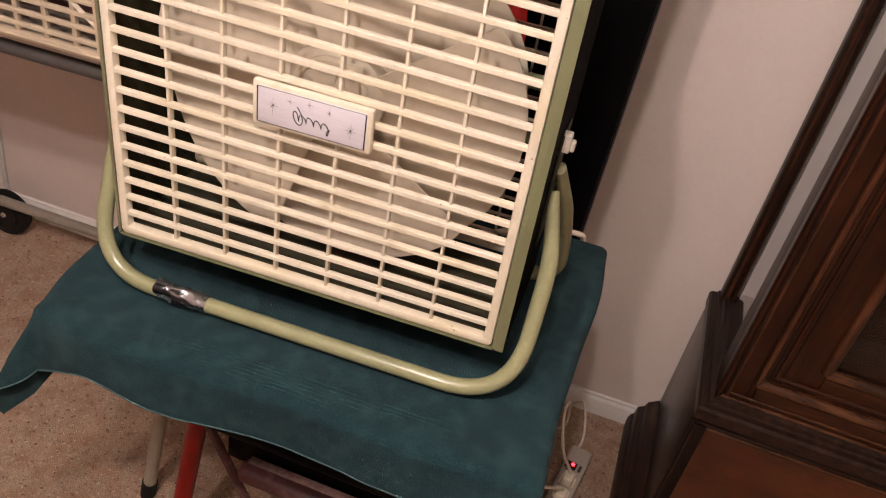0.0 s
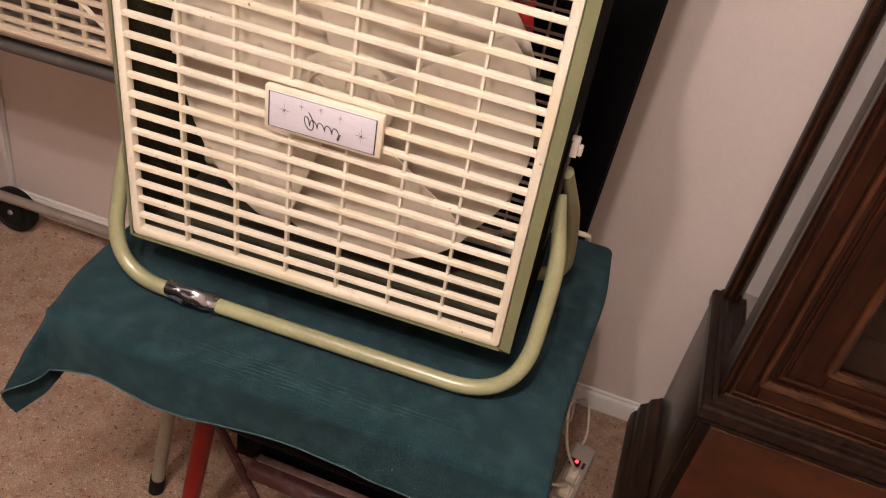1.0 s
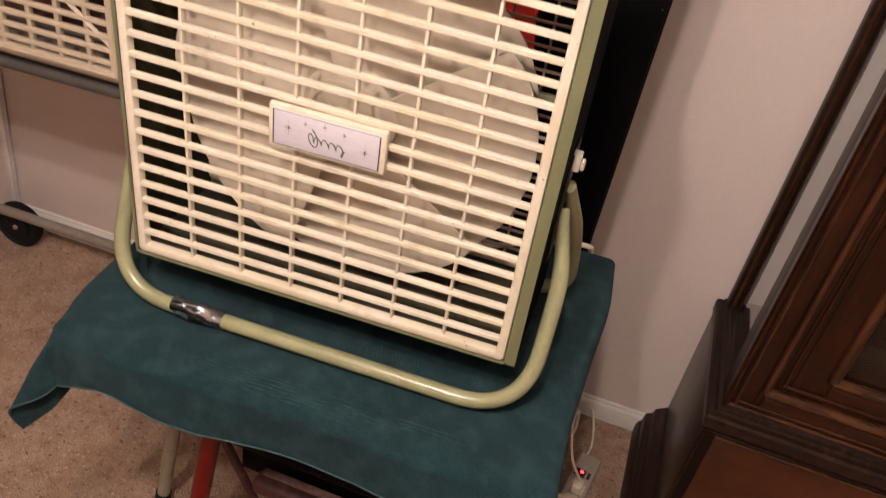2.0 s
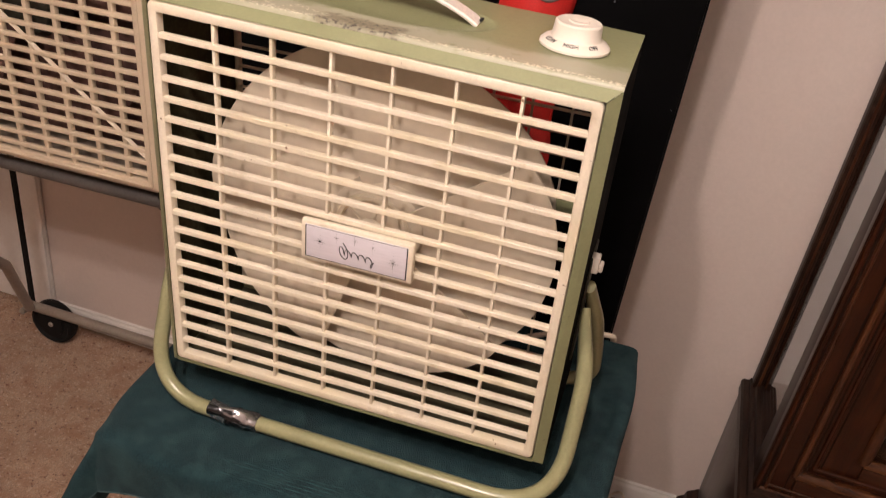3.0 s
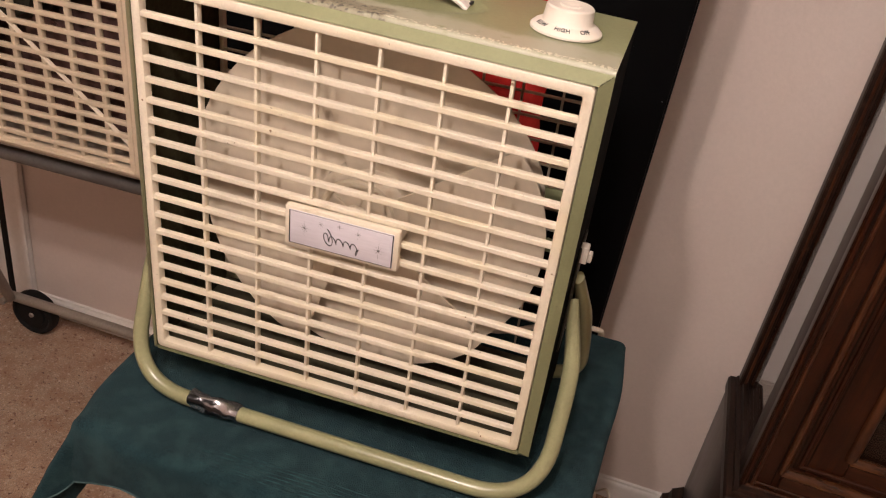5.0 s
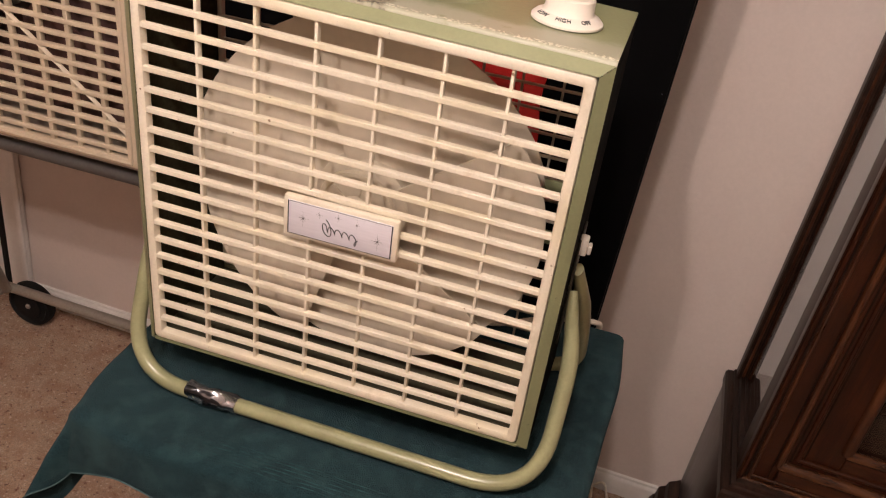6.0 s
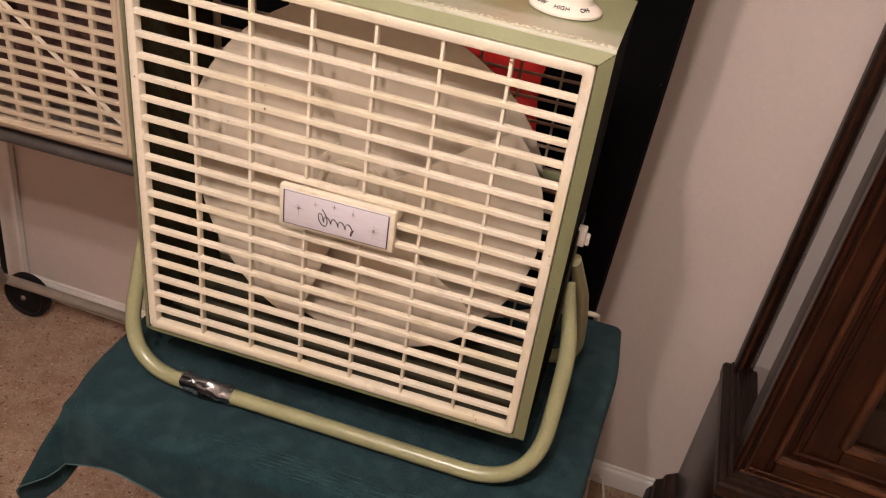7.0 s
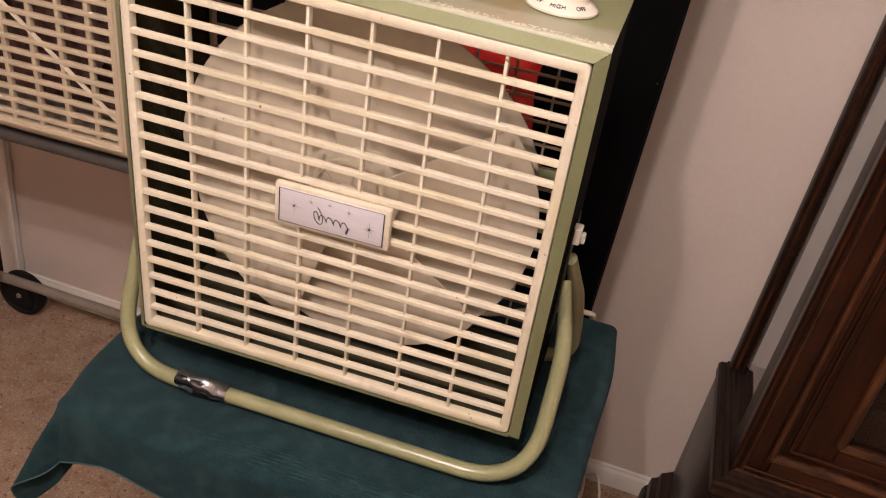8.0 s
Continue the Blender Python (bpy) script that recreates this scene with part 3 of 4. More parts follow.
def blades():
    cz = 0.234
    rotor = part("rotor", lathe([(0, 0.030), (0.030, 0.029), (0.050, 0.024), (0.060, 0.012), (0.062, -0.012), (0.0, -0.012)], 48), M_BLADE, fan, "cream plastic fan rotor",
                 at=pose(0, 0.085, cz, 90, 0, 0))
    part("hub_ring", lathe([(0.040, 0.0275), (0.042, 0.0305), (0.047, 0.0300), (0.049, 0.0250), (0.046, 0.0235), (0.040, 0.0255)], 48), M_CREAM, rotor)
    part("hub_cap", lathe([(0, 0.0360), (0.012, 0.0355), (0.017, 0.0330), (0.018, 0.0290), (0, 0.0285)], 32), M_CREAM, rotor)
    for k in range(6):
        a = radians(60 * k + 12)
        part("hub_rib", box((-0.0015, -0.010, 0), (0.0015, 0.010, 0.0030), 0.0006), M_BLADE, rotor, at=pose(0.029 * math.sin(a), 0.029 * math.cos(a), 0.0285, 0, 0, -60 * k - 12))
    n = 5

    def blade(u, v):
        r = 0.05 + 0.176 * u
        half = radians(47)
        a = (v - 0.5) * 2 * half
        round_off = 1.0 - 0.03 * (abs(v - 0.5) * 2) ** 6
        return (r * round_off * math.sin(a), r * round_off * math.cos(a), 0.0185 * (0.5 - v) * 2)

    me = to_mesh("blade", grid_solid(blade, 14, 18, 0.002), M_BLADE)
    for k in range(n):
        part("blade", me, None, rotor, at=pose(0, 0, 0, 0, 0, 72 * k + 43))
    part("motor", lathe([(0, -0.014), (0.055, -0.014), (0.062, -0.022), (0.062, -0.070), (0.050, -0.082), (0, -0.084)], 40), M_DARKIN, fan, "dark steel motor housing", at=pose(0, 0.085, cz, 90, 0, 0))
    for z in (cz + 0.035, cz - 0.035):
        part("motor_bracket", box((-OX + 0.003, 0.165, z - 0.009), (OX - 0.003, 0.170, z + 0.009), 0.001), M_GREEN, fan)
    rg = part("rear_grille", grille_frame(0.258, H + 0.006, 0.250, 0.010, 0.466, 0.008), M_CREAM, fan, "cream rear guard", at=pose(0, 0.192, 0))
    hb = to_mesh("guard_bar", box((-0.252, 0.001, -0.0013), (0.252, 0.005, 0.0013)), M_CREAM)
    vb = to_mesh("guard_upright", box((-0.0013, 0.002, 0.005), (0.0013, 0.007, 0.470)), M_CREAM)
    for k in range(15):
        part("guard_bar", hb, None, rg, at=pose(0, 0, 0.030 + 0.0294 * k))
    for k in range(9):
        part("guard_upright", vb, None, rg, at=pose(-0.2 + 0.05 * k, 0, 0))


blades()


def stand():
    r = 0.0105
    hb = -0.0785
    front = fillet([(-0.272, 0.100, 0.172), (-0.288, 0.062, 0.100), (-0.290, -0.007, hb + 0.005), (0.289, -0.007, hb + 0.005), (0.290, 0.062, 0.100), (0.274, 0.100, 0.172)], 0.105, 12)
    for p in front:
        p.z = max(p.z, hb)

    def pressed(pts, top, yc):
        """A tube whose upper ends are pressed flat against the case."""
        bm = tube(pts, r)
        for v in bm.verts:
            f = max(0.0, (v.co.z - (top - 0.075)) / 0.075)
            sx = 1 if v.co.x > 0 else -1
            flat = sx * 0.2712 + (v.co.x - sx * 0.275) * 0.60
            v.co.x += (flat - v.co.x) * min(1.0, f ** 1.5)
            if f > 0.8:
                v.co.y = yc + (v.co.y - yc) * (1 - 0.45 * min(1.0, (f - 0.8) / 0.2) ** 2)
        return bm

    st = part("front_stand_tube", pressed(front, 0.172, 0.100), M_GREEN_TUBE, fan, "bent green steel stand tube")
    rear = fillet([(-0.273, 0.112, 0.198), (-0.292, 0.18, 0.085), (-0.300, 0.265, hb + 0.003), (0.299, 0.265, hb + 0.003), (0.290, 0.18, 0.085), (0.273, 0.112, 0.198)], 0.09, 12)
    part("rear_stand_tube", pressed(rear, 0.198, 0.112), M_GREEN_TUBE, fan, "bent green steel rear stand tube")
    bm = bmesh.new()
    pts = [(-0.197 + 0.074 * i / 24, -0.007, hb + 0.005 + (0.004 * max(0, 1 - i / 8.0) ** 2)) for i in range(25)]
    rings = []
    for i, p in enumerate(pts):
        ring = []
        for k in range(24):
            a = 2 * math.pi * k / 24
            spiral = (i / 24 * 3.1 + k / 24) % 1.0
            fold = math.sin(2 * math.pi * (i / 24 * 1.1 + 3 * k / 24) + 0.8 * noise.noise((i * 0.2, k * 0.3, 4.0)))
            rr = r + 0.0014 + 0.0016 * spiral ** 2 + 0.0015 * fold + 0.0003 * noise.noise((i * 0.5, k * 0.6, 1.7))
            ring.append(bm.verts.new((p[0] + 0.0015 * noise.noise((i * 1.3, k * 1.1, 7.0)), p[1] + rr * math.cos(a), p[2] + rr * math.sin(a))))
        rings.append(ring)
    for a, b in zip(rings, rings[1:]):
        for k in range(24):
            bm.faces.new((a[k], a[(k + 1) % 24], b[(k + 1) % 24], b[k]))
    bm.faces.new(rings[0][::-1])
    bm.faces.new(rings[-1])
    part("tape_wrap", bm, M_TAPE, st, "crinkled silver duct tape wrap", smooth=35)
    for sx in (-1, 1):
        part("pivot_bracket", box((min(sx * 0.2645, sx * 0.267), 0.085, 0.10), (max(sx * 0.2645, sx * 0.267), 0.14, 0.25), 0.001), M_DARKIN, fan)
        part("pivot_knob", lathe([(0, 0.012), (0.006, 0.012), (0.0075, 0.008), (0.0075, 0), (0, 0)], 20), M_GREEN_TUBE, fan, at=pose(sx * 0.2665, 0.1, 0.152, 0, 90 * sx, 0))
    la = part("tilt_latch", box((0.2645, 0.090, 0.229), (0.275, 0.106, 0.251), 0.002), M_KNOB, fan, "ivory tilt latch")
    part("latch_tip", box((0.275, 0.092, 0.231), (0.280, 0.104, 0.243), 0.002), M_KNOB, la)


stand()

def stretch_case_to_view():
    """Stretches the case taller on its west side to fit the camera's view."""
    def warp(v):
        l = (0.25 - v.x) / 0.5
        return Vector((v.x, v.y, v.z * (1 + 0.037 * l) - 0.003 * l))

    for ob in fan.children_recursive:
        if ob.name.split(".")[0] not in ("top_panel", "side_panel", "bottom_panel", "inner_liner", "bezel", "bottom_lip", "front_grille", "slat", "upright_bar", "handle", "grip_inlay", "handle_slot", "knob"):
            continue
        if ob.data.users > 1 or ob.name.startswith("knob"):
            at = ob.matrix_local.translation
            slope = math.atan2(warp(at + Vector((0.1, 0, 0))).z - warp(at - Vector((0.1, 0, 0))).z, 0.2)
            if ob.name.startswith("upright_bar"):
                top, low = warp(Vector((at.x, 0, 0.46))), warp(Vector((at.x, 0, 0.01)))
                ob.matrix_local = Matrix.Translation((at.x, at.y, low.z - 0.01)) @ Matrix.Diagonal((1, 1, (top.z - low.z) / 0.45, 1))
            else:
                ob.matrix_local = Matrix.Translation(warp(at)) @ Matrix.Rotation(-slope, 4, "Y")
        else:
            for v in ob.data.vertices:
                v.co = warp(v.co)


stretch_case_to_view()

# ---- towel and table ----
TT = ZB - 0.0905
XL, XR, YF, YK = -0.330, 0.345, -0.095, 0.412
OVL, OVF, OVR = 0.156, 0.088, 0.03


def towel_point(u, v):
    lx, ly = (XR + OVR) - (XL - OVL), (YK + 0.004) - (YF - OVF)
    sx = XL - OVL + lx * u
    e = min(1.0, max(0.0, (XL + 0.10 - sx) / 0.15))
    drop = OVF - 0.012 * math.exp(-((sx + 0.225) / 0.060) ** 2) + 0.030 * e * e * (3 - 2 * e)
    sy = YF - drop + ((YK + 0.004) - (YF - drop)) * v
    a, b, c = max(0.0, XL - sx), max(0.0, YF - sy), max(0.0, sx - XR)
    x, y, z = min(max(sx, XL), XR), max(sy, YF), TT

    def over(d, rad=0.014):
        """Out and down for a cloth that runs d past a rounded edge."""
        arc = rad * math.pi / 2
        if d <= 0:
            return 0.0, 0.0
        if d < arc:
            t = d / rad
            return rad * math.sin(t), rad * (1 - math.cos(t))
        return rad, rad + d - arc

    if a > 0 and b > 0:
        rho, phi = math.hypot(a, b), math.atan2(b, a)
        al = radians(27) * math.exp(-((math.degrees(phi) - 54) / 22) ** 2)
        o, dn = over(rho)
        lat = o + max(0.0, dn - 0.014) * math.sin(al)
        x -= lat * math.cos(phi)
        y -= lat * math.sin(phi)
        z -= dn * math.cos(al * 0.9)
    else:
        o, dn = over(a)
        x -= o
        z -= dn
        o, dn = over(b)
        y -= o + 0.06 * dn
        z -= dn
        o, dn = over(c)
        x += o
        z -= dn
    # the table's corner is rounded
    cut = (0.003 + 0.011 * max(0.0, 1 - (TT - z) / 0.07)) * math.exp(-((min(max(sx, XL), XR) - XL) ** 2 + (max(sy, YF) - YF) ** 2) / 0.06 ** 2)
    x, y = x + cut, y + cut
    w = noise.noise((sx * 7, sy * 7, 0.4)) * 0.0018 + noise.noise((sx * 22, sy * 22, 2.0)) * 0.0008
    hang = min(1.0, (a + b) / 0.06)
    wave = 0.006 * math.sin(sx * 16 + 1.0) * min(1.0, b / 0.08)
    if hang <= 0:
        z += abs(w)
    bulge = (0.009 * math.exp(-((sy - 0.30) / 0.10) ** 2) - 0.005 * math.exp(-((sy - 0.02) / 0.08) ** 2)) * min(1.0, max(0.0, (sx - 0.22) / 0.12))
    return (x + bulge - hang * w * 2 * (a > 0), y + wave - hang * w * 2, z)


towel = tagged(part("towel", grid_solid(towel_point, 130, 100, 0.0035), M_TOWEL, smooth=60), "teal terry towel draped over the table", "towel")
part("hem", tube([Vector(towel_point(i / 150, 0.0)) for i in range(151)], 0.0012, 8), M_HEM, towel, "paler stitched hem")

for k in range(6):
    v = (OVF + 0.004 + 0.0065 * k) / (YK - YF + OVF)
    u0, u1 = 0.40 + 0.028 * (k % 3), 0.66 + 0.045 * k - 0.03 * (k % 2)
    rib = [Vector(towel_point(u0 + (u1 - u0) * i / 60, v)) for i in range(61)]
    part("woven_rib", tube([p + Vector((0, 0.0030 * noise.noise((p.x * 20, k, 0)), 0.0012 * noise.noise((p.x * 45, k, 5)) - 0.0002)) for p in rib], 0.0009, 6), M_RIB, towel)

table = thing("folding_table", "small table with splayed grey steel legs under a towel", "table", (0, 0, 0))
part("tabletop", box((XL + 0.022, YF + 0.022, TT - 0.030), (XR - 0.010, YK - 0.006, TT - 0.0045), 0.01, 3), M_WOODH, table)
for top, foot in (((-0.262, 0.178, TT - 0.03), (-0.383, 0.182, 0.042)), ((0.255, 0.178, TT - 0.03), (0.31, 0.182, 0.021)),
                  ((-0.17, 0.370, TT - 0.03), (-0.175, 0.375, 0.036)), ((0.255, 0.370, TT - 0.03), (0.29, 0.375, 0.022))):
    lg = part("leg", tube([top, foot], 0.0132, 16), M_LEG, table)
    d = (Vector(foot) - Vector(top)).normalized()
    part("rubber_foot", tube([Vector(foot) - d * 0.012, Vector(foot) + d * 0.036], 0.0158, 16), M_RUBBER, lg, "black rubber foot")


def red_stool():
    th = thing("step_stool", "red steel step stool with a black seat under the table", "stool", (0, 0, 0))
    part("seat", box((-0.17, 0.05, 0.415), (0.22, 0.33, 0.452), 0.014, 3), M_BLACKBOARD, th, "black seat")
    for sx, sy in ((-1, 0), (-1, 1), (1, 0), (1, 1)):
        x0, x1 = 0.025 + sx * 0.212, 0.025 + sx * 0.264
        y0, y1 = 0.075 + sy * 0.225, 0.065 + sy * 0.27
        lg = part("leg", tube([(x0, y0, 0.44), (x1, y1, 0.012)], 0.0165, 14), M_RED, th)
        part("leg_cap", tube([(x1 - sx * 0.001, y1, 0.02), (x1, y1, 0.0)], 0.0185, 14), M_RUBBER, lg)
    for sy in (0.060, 0.305):
        for sx in (-1, 1):
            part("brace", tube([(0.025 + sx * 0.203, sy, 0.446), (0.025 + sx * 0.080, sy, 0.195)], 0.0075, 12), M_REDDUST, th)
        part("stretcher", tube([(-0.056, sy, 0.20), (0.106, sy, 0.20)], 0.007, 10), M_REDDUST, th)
    # added black board fills the dark space below the seat
    part("apron", box((-0.135, 0.072, 0.345), (0.19, 0.082, 0.414), 0.003), M_BLACKBOARD, th, "black board filling the dark space under the seat")
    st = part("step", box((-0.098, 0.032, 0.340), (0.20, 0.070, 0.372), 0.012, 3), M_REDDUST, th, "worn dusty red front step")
    part("tread", box((-0.088, 0.053, 0.3722), (0.19, 0.068, 0.3750), 0.0012), M_TREAD, st, "pale worn tread strip")


red_stool()


# ---- things behind the fan ----
def black_board():
    th = thing("black_cabinet", "tall black laminate cabinet against the wall", "cabinet", (0, 0, 0))
    part("carcass", box((-0.443, 0.445, 0.0), (0.302, 0.790, 1.62), 0.003), M_BLACKBOARD, th)
    part("door", box((-0.440, 0.430, 0.06), (-0.069, 0.4445, 1.60), 0.002), M_BLACKBOARD, th)
    part("door", box((-0.064, 0.430, 0.06), (0.299, 0.4445, 1.60), 0.002), M_BLACKBOARD, th)


black_board()


def red_bag():
    th = thing("gym_bag", "red nylon bag with orange patch hanging on black cabinet", "bag", (0.060, 0.440, 1.03))

    def bag(u, v):
        left = -0.105 + 0.085 * min(1.0, max(0.0, (v - 0.38) / 0.10))
        x = left + (0.085 - left) * u
        z = 0.50 * v
        puff = (max(0.0, math.sin(math.pi * u)) ** 0.5) * (0.35 + 0.65 * math.sin(math.pi * min(1, 0.08 + v * 0.9)) ** 0.6)
        return (x + 0.004 * math.sin(v * 25), -0.055 * puff - 0.004 * noise.noise((x * 30, z * 22, 0)), z)

    part("bag_front", grid_solid(lambda u, v: bag(1 - u, v), 30, 50, 0.002), M_REDCLOTH, th)
    part("bag_back", box((-0.018, -0.004, 0.002), (0.084, 0.0035, 0.50), 0.002), M_REDCLOTH, th)

    def patch(u, v):
        uu, vv = 0.46 + 0.50 * u, 0.590 + 0.12 * v - 0.03 * math.sin(math.pi * u)
        p = Vector(bag(uu, vv))
        return (p.x, p.y - 0.003, p.z)

    part("patch", grid_solid(lambda u, v: patch(1 - u, v), 12, 8, 0.002), M_ORANGE, th, "orange fabric patch")
    part("patch_trim", sweep([patch(i / 14, 0) for i in range(15)], circle(0.0035, 8)), M_GREYTRIM, th, "grey webbing trim")
    part("strap", sweep([(-0.01, -0.02, 0.49), (0.0, -0.02, 0.55), (0.03, -0.012, 0.59), (0.06, -0.02, 0.55), (0.07, -0.02, 0.49)], [(-0.012, -0.001), (0.012, -0.001), (0.012, 0.001), (-0.012, 0.001)], up=(0, 1, 0)), M_GREYTRIM, th)
    part("hook", tube([(0.03, 0.004, 0.58), (0.03, -0.03, 0.58), (0.03, -0.03, 0.595)], 0.003, 8), M_GREYTUBE, th)


red_bag()


# ---- second fan on its wheeled stand ----
def second_fan():
    FY = 0.36
    x1, x0, z0, hh = -0.505, -1.085, 0.864, 0.55
    cx = (x0 + x1) / 2
    th = thing("box_fan", "cream box fan with beige metal case on a wheeled stand", "fan", (cx, FY, z0))
    w = (x1 - x0) / 2
    for lo, hi in (((-w, 0.004, 0), (-w + 0.002, 0.15, hh)), ((w - 0.002, 0.004, 0), (w, 0.15, hh)), ((-w + 0.002, 0.004, 0), (w - 0.002, 0.15, 0.002)), ((-w + 0.002, 0.004, hh - 0.002), (w - 0.002, 0.15, hh))):
        part("case_panel", box(lo, hi), M_BEIGE, th)
    gr = part("front_grille", grille_frame(w - 0.004, hh - 0.008, w - 0.030, 0.016, hh - 0.026, 0.012), M_CREAM2, th, "cream plastic grille", at=pose(0, -0.002, 0.004))
    ridge = [(-w + 0.020, -0.001, 0.008), (-w + 0.020, -0.001, hh - 0.016), (w - 0.020, -0.001, hh - 0.016), (w - 0.020, -0.001, 0.008)]
    for a, b in zip(ridge, ridge[1:] + ridge[:1]):
        part("frame_ridge", tube([a, b], 0.0025, 8), M_CREAM2, gr)
    sl = to_mesh("slat", box((-w + 0.028, 0.001, -0.0042), (w - 0.028, 0.010, 0.0042), 0.0015), M_CREAM2)
    for k in range(21):
        part("slat", sl, None, gr, at=pose(0, 0, 0.8965 - z0 - 0.004 + 0.0232 * k))
    ub = to_mesh("upright_bar", box((-0.0045, 0.0025, 0.012), (0.0045, 0.013, hh - 0.02), 0.0015), M_CREAM2)
    for k in range(9):
        part("upright_bar", ub, None, gr, at=pose(-0.576 - cx - 0.0562 * k, 0, 0))
    part("diagonal_bar", sweep([(-0.92 - cx, 0.0050, 1.235 - z0), (-0.530 - cx, 0.0050, 0.921 - z0)], [(-0.0035, -0.0015), (0.0035, -0.0015), (0.0035, 0.0025), (-0.0035, 0.0025)]), M_CREAM2, gr)
    part("rear_plate", box((-w + 0.003, 0.142, 0.003), (w - 0.003, 0.148, hh - 0.003)), M_REDBROWN, th, "dark brown rear guard")
    part("rotor", lathe([(0, 0.03), (0.05, 0.025), (0.06, 0), (0.06, -0.03), (0, -0.03)], 32), M_DARKIN, th, at=pose(0, 0.08, hh / 2, 90, 0, 0))

    def vane(u, v):
        r, a = 0.05 + 0.19 * u, (v - 0.5) * 1.1
        return (r * math.sin(a), r * math.cos(a), 0.03 * (0.5 - v))

    me = to_mesh("blade", grid_solid(vane, 8, 8, 0.002), M_REDBROWN)
    for k in range(4):
        part("blade", me, None, th, "dark brown metal blade", at=pose(0, 0.08, hh / 2, 90, 0, 0) @ pose(0, 0, 0, 0, 0, 90 * k + 30))
    return FY, x0, x1, z0


FY2, FX0, FX1, FZ0 = second_fan()


def rolling_stand():
    th = thing("rolling_stand", "grey tubular folding stand with black wheels", "stand", (0, 0, 0))
    r = 0.0135
    y1, z1 = FY2 + 0.03, FZ0 - r - 0.0005
    part("front_bar", tube(fillet([(-1.12, y1 + 0.14, z1), (-1.12, y1 + 0.006, z1 - 0.024), (-0.49, y1 + 0.006, z1 - 0.024), (-0.49, y1 + 0.14, z1)], 0.04), r), M_SHADETUBE, th, "grey front bar, coloured dark for the shade under the fan")
    part("rear_bar", tube([(-1.12, y1 + 0.12, z1), (-0.49, y1 + 0.12, z1)], r), M_GREYTUBE, th)
    part("fan_rest", box((-0.535, y1 - 0.008, z1 - 0.014), (-0.515, y1 + 0.02, z1 + r), 0.003), M_RUBBER, th, "black rubber rest pad")
    part("fan_rest", box((-1.075, y1 - 0.008, z1 - 0.014), (-1.055, y1 + 0.02, z1 + r), 0.003), M_RUBBER, th, "black rubber rest pad")
    yl, zl = 0.760, 0.132
    part("axle_bar", tube([(-1.265, yl, zl + 0.004), (-0.46, yl, zl - 0.012)], r), M_GREYTUBE, th)
    part("cross_leg", tube([(-1.245, yl - 0.018, zl + 0.012), (-1.17, 0.62, 0.375), (-1.10, 0.52, 0.47)], r), M_GREYTUBE, th)
    part("cross_leg", tube([(-0.50, yl - 0.012, zl), (-0.495, y1 + 0.13, z1)], r), M_GREYTUBE, th)
    part("support_arm", tube([(-1.10, 0.52, 0.47), (-1.09, y1 + 0.12, z1)], r), M_GREYTUBE, th)
    part("pivot_bolt", tube([(-1.275, yl - 0.02, zl - 0.012), (-1.275, yl + 0.01, zl - 0.012)], 0.009, 12), M_GREYTUBE, th)
    part("brace", tube([(-0.555, y1 + 0.010, z1 - 0.03), (-0.505, y1 + 0.04, z1 - 0.11)], 0.0045, 10), M_RUBBER, th)
    for x, zw in ((-1.218, 0.0685), (-0.53, 0.0455)):
        wh = part("wheel", lathe([(0, 0.018), (0.038, 0.018), (0.040, 0.012), (0.051, 0.012), (0.057, 0.018), (0.065, 0.015), (0.068, 0.007), (0.068, -0.007), (0.065, -0.015), (0.057, -0.018), (0, -0.018)], 40), M_RUBBER, th, "black rubber wheel", at=pose(x, 0.796, zw, 90, 0, 0))
        part("hub_cap", lathe([(0, 0.023), (0.006, 0.022), (0.008, 0.018), (0, 0.018)], 16), M_GREYTUBE, wh)


rolling_stand()


